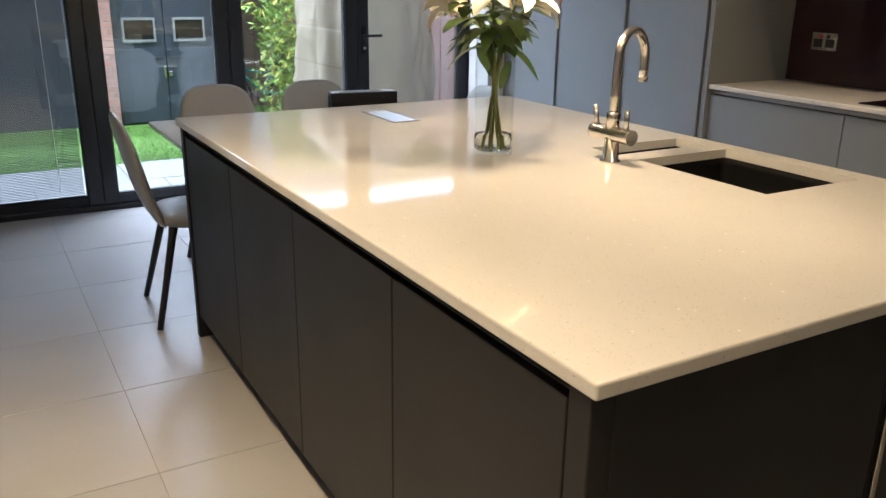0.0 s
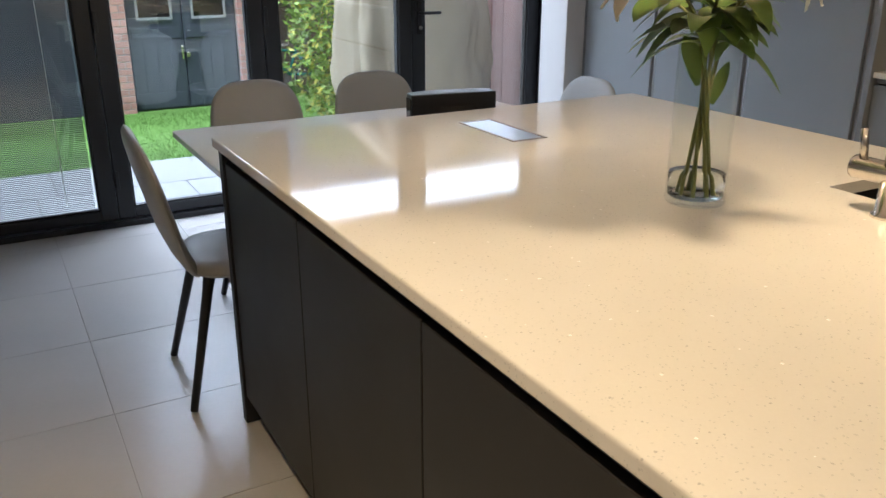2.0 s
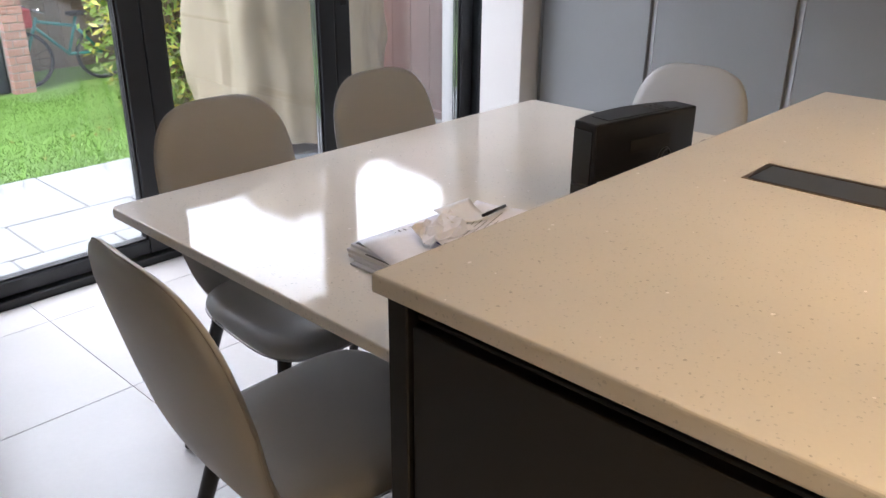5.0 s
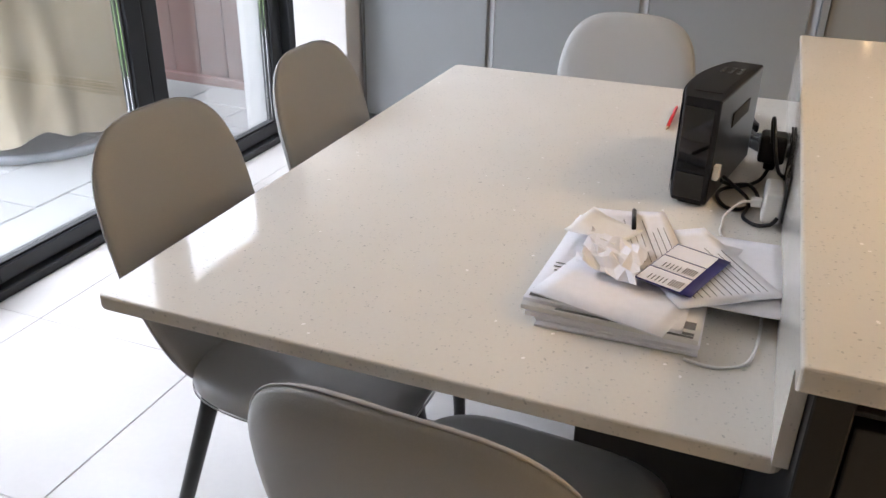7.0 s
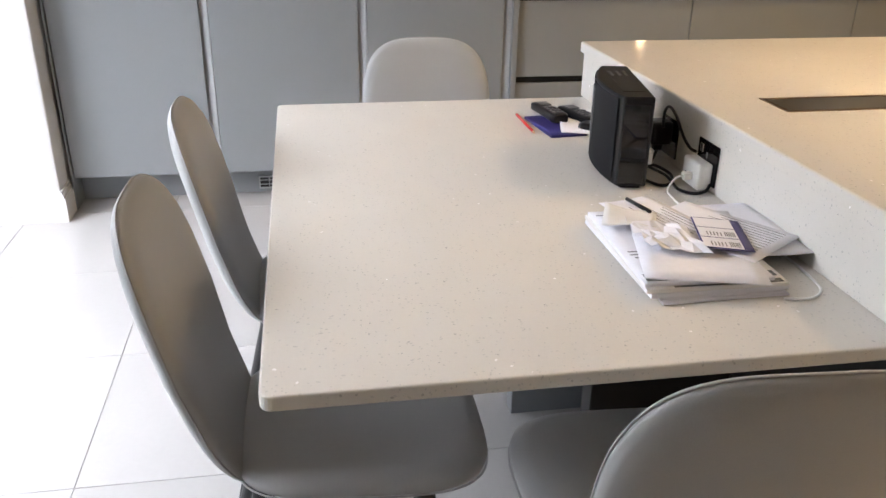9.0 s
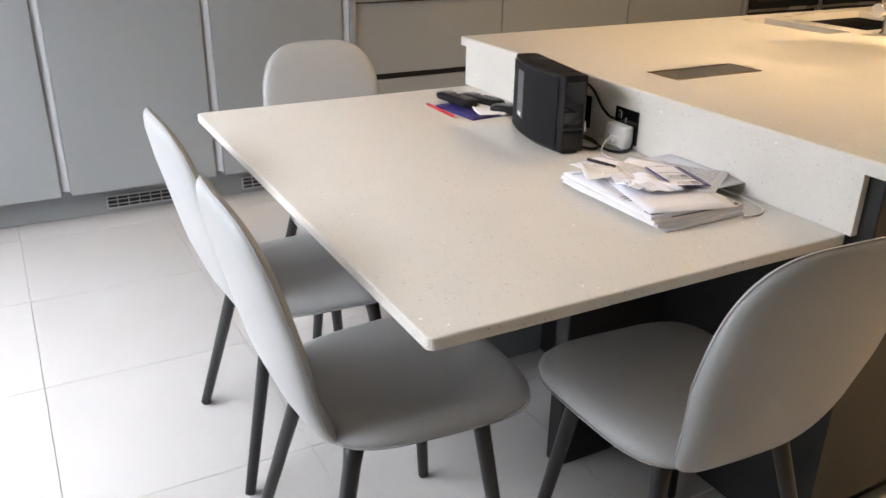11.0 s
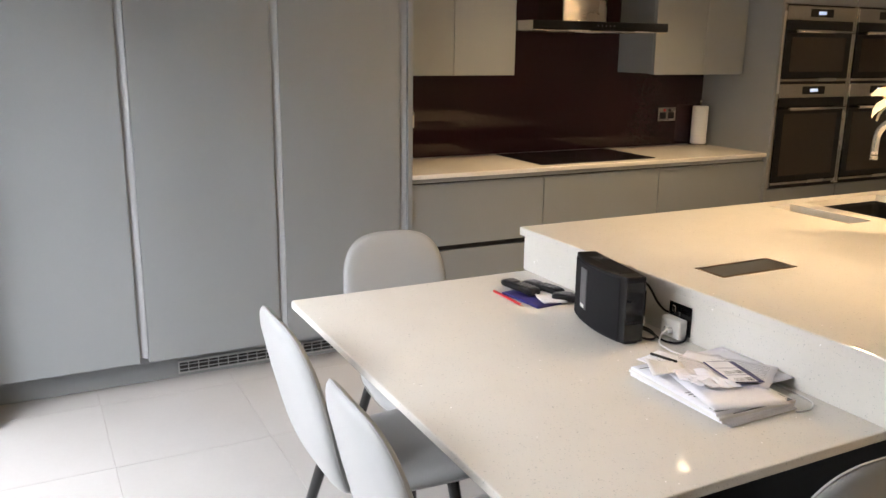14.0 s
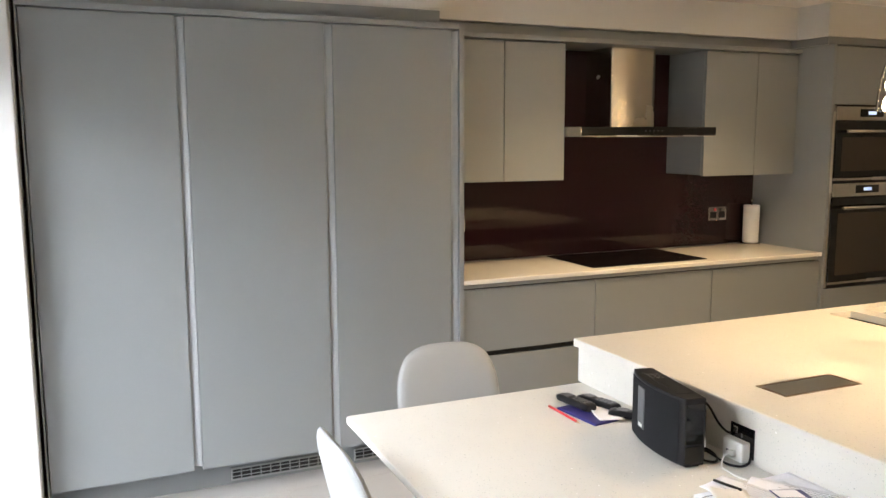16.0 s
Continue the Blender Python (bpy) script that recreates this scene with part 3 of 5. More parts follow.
def vent(y0, y1):
    """A louvred plinth grille, four rows of short slots."""
    v = thing("plinth_vent", (2.846, (y0 + y1) / 2, 0.05), "silver louvred ventilation grille in the plinth", "vent", "plinth vents")
    z0, z1, x0, x1 = 0.020, 0.080, 2.842, 2.8515
    bm = bmesh.new()
    for a in ((y0, y1, z0, z0 + 0.006), (y0, y1, z1 - 0.006, z1), (y0, y0 + 0.006, z0 + 0.006, z1 - 0.006), (y1 - 0.006, y1, z0 + 0.006, z1 - 0.006)):
        box(bm, x0, x1, *a)
    part("frame", bm, VENTMETAL, v)
    part("backing", rbox(x1 - 0.002, x1, y0 + 0.006, y1 - 0.006, z0 + 0.006, z1 - 0.006, 0), CHANNEL, v)
    n = 3
    for k in range(1, n):
        z = z0 + (z1 - z0) * k / n
        part("slat", rbox(x0 + 0.001, x1 - 0.003, y0 + 0.006, y1 - 0.006, z - 0.0013, z + 0.0013, 0), VENTMETAL, v)
    m = int((y1 - y0) / 0.045)
    for k in range(1, m):
        y = y0 + (y1 - y0) * k / m
        part("bar", rbox(x0 + 0.0015, x1 - 0.003, y - 0.0018, y + 0.0018, z0 + 0.006, z1 - 0.006, 0), VENTMETAL, v)


vent(3.030, 3.495)
vent(2.450, 2.892)

CT = 0.908
counter = solo("wall_worktop", rbox(FX, X1 - 0.008, -0.114, 2.342, CT - 0.024, CT, 0.003, 2), QUARTZ, "pale quartz worktop along the splashback", "worktop")


def drawer_unit(y0, y1):
    u = thing("drawer_unit", (3.0, (y0 + y1) / 2, 0), "grey matt handleless drawer unit under the worktop", "drawer unit", "base drawer units")
    part("carcass", rbox(FX + 0.05, X1 - 0.004, y0 + 0.001, y1 - 0.001, 0.145, CT - 0.026, 0), CHANNEL, u)
    part("drawer_front", rbox(FX + 0.012, FX + 0.034, y0 + 0.002, y1 - 0.002, 0.529, 0.854, 0.002, 2), GREY, u)
    part("drawer_front", rbox(FX + 0.012, FX + 0.034, y0 + 0.002, y1 - 0.002, 0.151, 0.5, 0.002, 2), GREY, u)
    part("grip_channel", rbox(FX + 0.030, FX + 0.049, y0 + 0.001, y1 - 0.001, 0.86, 0.878, 0.001), GREY_EDGE, u)
    part("grip_channel", rbox(FX + 0.036, FX + 0.049, y0 + 0.001, y1 - 0.001, 0.502, 0.525, 0.001), CHANNEL, u)
    part("plinth", rbox(2.852, 2.894, y0 + 0.001, y1 - 0.001, 0.002, 0.14, 0), GREY, u)


for a, b in ((1.547, 2.341), (0.741, 1.546), (-0.112, 0.740)):
    drawer_unit(a, b)

structure("splashback", rbox(X1 - 0.007, X1 - 0.001, -0.116, 2.342, CT + 0.001, 2.133, 0.001), AUBERGINE, "glossy dark aubergine glass splashback", "splashback")

hob = thing("induction_hob", (3.03, 1.11, CT), "black glass induction hob set in the worktop", "hob")
part("glass_top", rbox(2.798, 3.288, 0.733, 1.529, CT + 0.0005, CT + 0.006, 0.002, 2), BLACKGLASS, hob)


def wall_unit(y0, y1, split):
    u = thing("wall_cupboard", (3.15, (y0 + y1) / 2, 1.388), "grey matt handleless wall cupboard above the worktop", "cupboard", "wall cupboards")
    part("carcass", rbox(3.01, X1 - 0.009, y0, y1, 1.39, 2.131, 0.001), GREY, u)
    for a, b in ((y0 + 0.001, split - 0.002), (split + 0.002, y1 - 0.001)):
        part("door", rbox(2.988, 3.009, a, b, 1.384, 2.127, 0.002, 2), GREY, u)


wall_unit(-0.112, 0.624, 0.222)
wall_unit(1.604, 2.341, 1.981)
cor = thing("cornice", (3.1, 1.1, 2.13), "grey lacquered shelf-like cornice over the wall cupboards", "cornice")
part("board", rbox(2.963, X1 - 0.009, -0.114, 2.342, 2.134, 2.158, 0.002), GREY, cor)
part("scribe", rbox(3.058, 3.078, -0.114, 2.342, 2.16, BULK - 0.002, 0.001), GREY, cor)

hood = thing("cooker_hood", (3.05, 1.17, 1.66), "brushed steel chimney hood with a black glass canopy", "cooker hood")
part("canopy", rbox(2.838, X1 - 0.010, 0.674, 1.592, 1.622, 1.629, 0.002), STEEL, hood)
part("front_bar", rbox(2.834, 2.85, 0.672, 1.594, 1.630, 1.676, 0.003, 2), BLACKGLASS, hood, "black glass control strip")
part("end_cap", rbox(2.836, X1 - 0.010, 1.5945, 1.5985, 1.624, 1.675, 0.001), STEEL, hood, "brushed steel canopy side")
part("canopy_top", rbox(2.851, X1 - 0.010, 0.674, 1.593, 1.630, 1.6755, 0.003), BLACKGLASS, hood)
bm = bmesh.new()
n = 14
lo, hi = [], []
for k in range(n + 1):
    y = 0.934 + (1.243 - 0.934) * k / n
    x = 3.073 - 0.02 * math.sin(math.pi * k / n)
    lo.append(bm.verts.new((x, y, 1.676)))
    hi.append(bm.verts.new((x, y, 2.132)))
lo += [bm.verts.new((X1 - 0.010, 1.243, 1.676)), bm.verts.new((X1 - 0.010, 0.934, 1.676))]
hi += [bm.verts.new((X1 - 0.010, 1.243, 2.132)), bm.verts.new((X1 - 0.010, 0.934, 2.132))]
for k in range(len(lo)):
    j = (k + 1) % len(lo)
    f = bm.faces.new((lo[k], lo[j], hi[j], hi[k]))
    f.smooth = k < n
bmesh.ops.recalc_face_normals(bm, faces=bm.faces[:])
part("chimney", bm, STEEL, hood, "curved brushed steel chimney")
for k in range(5):
    part("button", tube([(2.8335, 1.06 + 0.028 * k, 1.654), (2.8325, 1.06 + 0.028 * k, 1.654)], 0.004, 10), PHONEGREY, hood)
for y in (0.90, 1.40):
    part("hood_lamp", tube([(2.94, y, 1.6215), (2.94, y, 1.618)], 0.028, 18), STEEL, hood)


def wall_socket(y, z, cat="socket"):
    s = thing("wall_socket", (X1 - 0.008, y, z), "double steel wall socket with red and black rockers", cat, "wall sockets")
    x = X1 - 0.0075
    part("plate", rbox(x - 0.006, x, y - 0.075, y + 0.075, z - 0.045, z + 0.045, 0.002, 2), STEEL, s)
    for k in (-1, 1):
        part("insert", rbox(x - 0.0075, x - 0.0062, y + k * 0.036 - 0.026, y + k * 0.036 + 0.026, z - 0.03, z + 0.012, 0), PLASTIC, s)
        part("rocker", rbox(x - 0.010, x - 0.0062, y + k * 0.022 - 0.009, y + k * 0.022 + 0.009, z + 0.017, z + 0.035, 0.001), REDPAINT if k > 0 else PLASTIC, s)


wall_socket(0.190, 1.114)
wall_socket(2.128, 1.128)

pr = thing("paper_towel", (3.253, -0.037, CT), "white paper towel roll on a steel stand", "paper towel")
part("base", lathe([(0, CT), (0.065, CT), (0.065, CT + 0.008), (0, CT + 0.010)], 28, 3.253, -0.037), STEEL, pr)
part("roll", lathe([(0.014, CT + 0.012), (0.050, CT + 0.012), (0.052, CT + 0.016), (0.052, CT + 0.256), (0.050, CT + 0.26), (0.014, CT + 0.26)], 32, 3.253, -0.037), ROLL, pr)
part("rod", tube([(3.253, -0.037, CT + 0.008), (3.253, -0.037, CT + 0.285)], 0.006, 10), STEEL, pr)
part("knob", lathe([(0, CT + 0.283), (0.010, CT + 0.288), (0.012, CT + 0.297), (0, CT + 0.307)], 16, 3.253, -0.037), STEEL, pr)

# ---- oven towers ----
ot = thing("oven_housing", (3.0, -0.68, 0), "grey housing for four built-in ovens", "oven housing")
part("side_panel", rbox(FX - 0.004, X1 - 0.002, -0.138, -0.116, 0.002, 2.171, 0.0015), GREY, ot)
part("side_panel", rbox(FX - 0.004, X1 - 0.002, -1.452, -1.432, 0.002, 2.171, 0.0015), GREY, ot)
part("carcass", rbox(FX + 0.03, X1 - 0.004, -1.431, -0.139, 0.145, 2.166, 0), CHANNEL, ot)
part("infill", rbox(FX + 0.05, X1 - 0.004, -1.452, -0.118, 2.173, BULK - 0.002, 0), GREY, ot)
part("plinth", rbox(2.852, 2.894, -1.431, -0.139, 0.002, 0.14, 0), GREY, ot)
for a, b in ((-0.785, -0.141), (-1.429, -0.789)):
    part("top_door", rbox(FX, FX + 0.022, a + 0.002, b - 0.002, 1.814, 2.161, 0.002, 2), GREY, ot)
    part("drawer_front", rbox(FX, FX + 0.022, a + 0.002, b - 0.002, 0.151, 0.67, 0.002, 2), GREY, ot)


def oven(y0, y1, z0, z1, label):
    o = thing("built_in_oven", (FX, (y0 + y1) / 2, z0), label, "oven", "built-in ovens")
    x = FX - 0.006
    zc = z1 - 0.085
    part("fascia", rbox(x, x + 0.025, y0, y1, zc, z1, 0.003, 2), STEEL, o, "steel control fascia")
    ym = (y0 + y1) / 2
    part("display", rbox(x - 0.002, x - 0.0002, ym - 0.10, ym + 0.10, zc + 0.022, zc + 0.070, 0), BLACKGLASS, o)
    part("clock", rbox(x - 0.0035, x - 0.0022, ym - 0.035, ym + 0.035, zc + 0.036, zc + 0.056, 0), DISPLAY, o)
    d = part("oven_door", rbox(x, x + 0.030, y0 + 0.002, y1 - 0.002, z0 + 0.02, zc - 0.003, 0.004, 2), BLACKGLASS, o, "black glass oven door")
    part("window", rbox(x - 0.0015, x - 0.0003, y0 + 0.055, y1 - 0.055, z0 + 0.06, zc - 0.10, 0.0005), OVENGLASS, d, "brownish oven window")
    part("door_frame", rbox(x + 0.004, x + 0.028, y0, y1, z0, z0 + 0.019, 0.002), STEEL, d)
    zz = zc - 0.066
    part("handle", tube([(x - 0.042, y0 + 0.05, zz), (x - 0.042, y1 - 0.05, zz)], 0.010, 14), STEEL, d, "steel bar handle")
    for yy in (y0 + 0.08, y1 - 0.08):
        part("handle_post", tube([(x - 0.036, yy, zz), (x + 0.001, yy, zz)], 0.007, 10), STEEL, d)


for a, b in ((-0.766, -0.164), (-1.413, -0.811)):
    oven(a, b, 0.696, 1.332, "tall built-in oven with a black glass door")
    oven(a, b, 1.347, 1.802, "compact built-in oven with a black glass door")
    part("filler", rbox(FX + 0.002, FX + 0.02, a - 0.022, a - 0.001, 0.68, 1.81, 0), STEEL, ot)
    part("filler", rbox(FX + 0.002, FX + 0.02, b + 0.001, b + 0.020, 0.68, 1.81, 0), STEEL, ot)


# ---- lamps ----
def downlight(x, y, watts):
    d = thing("downlight", (x, y, CEILING), "recessed warm downlight, some of the set added unseen to brighten the room", "downlight", "ceiling downlights")
    part("trim", lathe([(0.034, CEILING - 0.001), (0.044, CEILING - 0.001), (0.044, CEILING - 0.006), (0.040, CEILING - 0.009), (0.034, CEILING - 0.007)], 28, x, y), STEEL, d)
    part("lens", lathe([(0, CEILING - 0.003), (0.033, CEILING - 0.003), (0.033, CEILING - 0.001)], 24, x, y), DOWN, d)
    ld = bpy.data.lights.new("downlight_beam", "SPOT")
    ld.energy, ld.color, ld.spot_size, ld.spot_blend, ld.shadow_soft_size = watts, WARM, radians(92), 1.0, 0.035
    lo = new("downlight_beam", ld)
    lo.matrix_world = look((x, y, CEILING - 0.012), (x, y, 0))


WARM = (1.0, 0.67, 0.33)
for y in (0.68, 1.67):
    downlight(2.41, y, DOWNW)
# unseen pair added for warm light on the near worktop and floor
for y in (-1.6, -0.55):
    downlight(0.30, y, DOWNW * 0.3)
# two strong unseen lamps, added to brighten the floor left of the island
downlight(-0.75, -0.15, DOWNW * 4.0)
downlight(-0.75, 1.15, DOWNW * 3.8)


def pendant(x, y, zb, watts):
    """A clear glass bell on a flex with a glowing bulb."""
    p = thing("pendant_lamp", (x, y, zb), "clear glass bell pendant lamp with a lit warm bulb", "pendant lamp", "pendant lamps over the island")
    part("shade", lathe([(0.047, zb), (0.046, zb + 0.03), (0.042, zb + 0.075), (0.034, zb + 0.12), (0.025, zb + 0.15), (0.022, zb + 0.17), (0.0195, zb + 0.17), (0.0225, zb + 0.15), (0.0315, zb + 0.12), (0.0395, zb + 0.075), (0.0435, zb + 0.03), (0.0445, zb)], 40, x, y), SHADEGLASS, p, "clear glass bell shade")
    part("bulb", lathe([(0, zb + 0.045), (0.018, zb + 0.052), (0.026, zb + 0.075), (0.020, zb + 0.105), (0.012, zb + 0.125), (0, zb + 0.128)], 20, x, y), BULB, p, "glowing warm bulb")
    part("lamp_holder", lathe([(0, zb + 0.129), (0.017, zb + 0.13), (0.018, zb + 0.20), (0.008, zb + 0.215), (0, zb + 0.216)], 20, x, y), CHROME, p)
    part("flex", tube([(x, y, zb + 0.215), (x, y, CEILING - 0.02)], 0.0025, 6), PLASTIC, p)
    part("ceiling_rose", lathe([(0, CEILING - 0.025), (0.04, CEILING - 0.022), (0.05, CEILING - 0.001), (0, CEILING - 0.001)], 24, x, y), CHROME, p)
    ld = bpy.data.lights.new("pendant_glow", "POINT")
    ld.energy, ld.color, ld.shadow_soft_size = watts, WARM, 0.04
    lo = new("pendant_glow", ld)
    lo.location = (x, y, zb + 0.02)


for y, k in ((1.86, 0.75), (1.15, 1.45), (0.44, 1.05)):
    pendant(0.78, y, 1.69, PENDW * k)


# ---- chairs ----
def chair(label):
    """Padded shell chair that faces +y, with its origin on the floor under the seat."""
    c = thing("dining_chair", (0, 0, 0), label, "chair", "chairs round the breakfast table")

    def back_at(u, v, n):
        # v runs up the back; the foot of the shell curls forward to the seat's rear edge
        low = max(0.0, 0.20 - v)
        y = -0.152 - 0.245 * v + 0.50 * u * u * min(1.0, 0.55 + v / 0.30) + 1.0 * low * low
        nrm = Vector((-0.8 * u, 1.0, 0.24 + 1.2 * low)).normalized()
        return Vector((u, y, 0.405 + v)) + nrm * n

    top = squircle(0.195, 0.240, 3.3, 56, 0.0, 0.240)
    foot = squircle(0.195, 0.240, 5.5, 56, 0.0, 0.240)
    outline = [p if p[1] >= 0.240 else (q[0] * (0.74 + 0.26 * min(1.0, q[1] / 0.27) ** 0.8 if q[1] > 0 else 0.74), q[1]) for p, q in zip(top, foot)]
    part("backrest", pillow(outline, back_at, 0.046, power=7), LEATHER, c)
    rim = [back_at(u * 1.001, 0.240 + (v - 0.240) * 1.001, 0) for u, v in outline]
    part("piping", tube(rim + rim[:1], 0.0016, 6, cap=False), PIPING, c, "fine sewn edge seam")

    def seat_at(u, v, n):
        dish = -0.012 * math.exp(-((u / 0.14) ** 2 + ((v + 0.02) / 0.14) ** 2))
        return Vector((u, v + 0.072, 0.446 + n + (dish if n > 0 else 0) - 0.30 * max(0.0, v - 0.10) ** 2))

    so = squircle(0.204, 0.214, 3.9, 56, 0.0, 0.0, 0.07)
    part("seat", pillow(so, seat_at, 0.066, power=9), LEATHER, c)
    rim = [seat_at(u * 1.001, v * 1.001, -0.012) for u, v in so]
    part("piping", tube(rim + rim[:1], 0.0018, 6, cap=False), PIPING, c, "fine sewn edge seam")
    part("seat_frame", rbox(-0.12, 0.12, -0.09, 0.19, 0.410, 0.4275, 0.004), BLACKLEG, c)
    for sx in (-1, 1):
        part("leg", tube([(sx * 0.130, 0.165, 0.430), (sx * 0.140, 0.172, 0.38), (sx * 0.195, 0.215, 0.004)], 0.021, 14, 0.0125), BLACKLEG, c)
        part("leg", tube([(sx * 0.130, -0.085, 0.430), (sx * 0.142, -0.098, 0.38), (sx * 0.215, -0.190, 0.004)], 0.021, 14, 0.0125), BLACKLEG, c)
    return c


first = chair("taupe grey leather dining chair with tapered black legs")
first.matrix_basis = pose(0.088, 2.770, 0, 0, 0, -93.6)
first["label"] = "taupe grey leather dining chair with a torn lining under its seat"
flap_bm = bmesh.new()
fv = []
for i in range(7):
    for j in range(4):
        u, v = i / 6, j / 3
        fv.append(flap_bm.verts.new((0.135 + 0.012 * math.sin(5 * u + v), -0.03 + 0.12 * u, 0.412 - v * (0.020 + 0.022 * abs(math.sin(4.2 * u))) + 0.004 * math.sin(9 * u))))
for i in range(6):
    for j in range(3):
        a = i * 4 + j
        flap_bm.faces.new((fv[a], fv[a + 1], fv[a + 5], fv[a + 4]))
for (x, y, turn, label) in ((0.434, 3.276, 179.5, "taupe grey leather dining chair with its seat under the table end"), (0.970, 3.270, 180.5, "taupe grey leather dining chair beside another at the table end"), (1.447, 2.912, 87.5, "pale grey leather dining chair facing the cupboards' side of the table")):
    k = copy_thing(first, pose(x, y, 0, 0, 0, turn))
    k["label"] = label
link("lining_flap", flap_bm, PIPING, first, "torn grey lining hanging down")

# ---- things on the table ----
# music player: bowed front, buttons on top, glossy ends; it stands a little askew
SW, SD = 0.300, 0.060
spk = new("speaker")
tagged(spk, "black bow-fronted music player with a small display", "speaker")
spk.matrix_basis = pose(0.694, 2.596, TZ, 0, 0, -10.5)


def bow(z0, z1, grow=0.0):
    bm = bmesh.new()
    pts = [(grow, grow), (grow, SD - grow)]
    for k in range(17):
        u = k / 16
        pts.append((grow + 0.008 + (SW - 0.016 - 2 * grow) * u, SD + 0.003 + 0.025 * math.sin(math.pi * u) ** 0.8 - grow))
    pts += [(SW - grow, SD - grow), (SW - grow, grow)]
    lo = [bm.verts.new((x, y, z0)) for x, y in pts]
    hi = [bm.verts.new((x, y, z1)) for x, y in pts]
    for j in range(len(pts)):
        k = (j + 1) % len(pts)
        bm.faces.new((lo[j], lo[k], hi[k], hi[j]))
    bm.faces.new(lo)
    bm.faces.new(hi)
    bmesh.ops.recalc_face_normals(bm, faces=bm.faces[:])
    return bm


link("foot", bow(0.0005, 0.006, 0.010), RUBBER, spk)
bm = bow(0.006, 0.190)
bmesh.ops.bevel(bm, geom=[e for e in bm.edges if e.calc_face_angle(0) > 0.6], offset=0.004, segments=2, affect="EDGES", profile=0.5)
link("case", bm, PLASTIC, spk)
bm = bmesh.new()
a, b = [], []
for k in range(15):
    u = 0.03 + 0.94 * k / 14
    x, y = 0.008 + (SW - 0.016) * u, SD + 0.0055 + 0.025 * math.sin(math.pi * u) ** 0.8
    a.append(bm.verts.new((x, y, 0.012)))
    b.append(bm.verts.new((x, y, 0.184)))
for k in range(14):
    bm.faces.new((a[k], a[k + 1], b[k + 1], b[k])).smooth = True
link("grille", bm, MESHGRILLE, spk, "black cloth grille")
dp = link("display", rbox(-0.023, 0.023, -0.003, 0.003, 0.0, 0.118, 0.001), SILVER, spk, "small silver framed display")
dp.matrix_basis = pose(0.191, SD + 0.0275, 0.050, 0, 0, -7)
link("display_bar", rbox(-0.003, 0.003, 0.0032, 0.0036, 0.030, 0.075, 0), INK, dp)
link("display_label", rbox(-0.013, 0.013, 0.0032, 0.0038, 0.004, 0.014, 0), WHITEPLASTIC, dp)
link("top_plate", rbox(0.045, SW - 0.045, 0.012, 0.058, 0.1902, 0.1910, 0.0006), PLASTIC, spk)
for i in range(3):
    for j in range(3):
        link("button", tube([(0.195 + 0.017 * i, 0.022 + 0.015 * j, 0.1915), (0.195 + 0.017 * i, 0.022 + 0.015 * j, 0.193)], 0.0042, 8), SILVER, spk)
link("side_panel", rbox(-0.0025, -0.0002, 0.008, 0.058, 0.066, 0.176, 0.0008), BLACKGLASS, spk, "glossy black side inset")
link("side_panel", rbox(-0.0025, -0.0002, 0.008, 0.058, 0.014, 0.060, 0.0008), BLACKGLASS, spk, "glossy black side inset")
link("rear_port", rbox(0.10, 0.22, -0.0015, -0.0002, 0.12, 0.145, 0), RUBBER, spk)
link("rear_jack", rbox(0.012, 0.030, -0.010, -0.0002, 0.05, 0.075, 0.001), WHITEPLASTIC, spk)


def up_socket(x0, x1, z0, z1, label):
    s = thing("upstand_socket", ((x0 + x1) / 2, 2.468, z0), label, "socket", "upstand sockets")
    part("plate", rbox(x0, x1, 2.4705, 2.4745, z0, z1, 0.0015, 2), BLACKGLASS, s)
    part("rocker", rbox(x0 + 0.058, x0 + 0.072, 2.4750, 2.478, z1 - 0.026, z1 - 0.008, 0.001), STEEL, s)
    part("pin_slot", rbox(x0 + 0.040, x0 + 0.046, 2.4750, 2.4756, z0 + 0.050, z0 + 0.062, 0), INK, s)


up_socket(0.646, 0.732, 0.764, 0.848, "black single socket set in the quartz upstand")
up_socket(0.832, 0.918, 0.764, 0.848, "black single socket in the upstand behind the speaker")

ad = thing("plug_adaptor", (0.69, 2.50, 0.77), "white multi-way plug adaptor in the socket", "plug")
part("body", rbox(0.654, 0.728, 2.4755, 2.506, 0.757, 0.812, 0.006, 3), WHITEPLASTIC, ad)
part("usb_plug", rbox(0.676, 0.692, 2.5065, 2.524, 0.774, 0.788, 0.002, 2), WHITEPLASTIC, ad, "small white plug")
part("usb_slot", rbox(0.700, 0.712, 2.5062, 2.5068, 0.777, 0.783, 0), INK, ad)
pg = thing("plug", (0.865, 2.5, 0.80), "black three-pin plug in the upstand socket", "plug")
part("body", rbox(0.842, 0.892, 2.4785, 2.525, 0.795, 0.846, 0.006, 2), PLASTIC, pg)
part("cord_grip", rbox(0.858, 0.876, 2.492, 2.512, 0.778, 0.7945, 0.003), PLASTIC, pg)

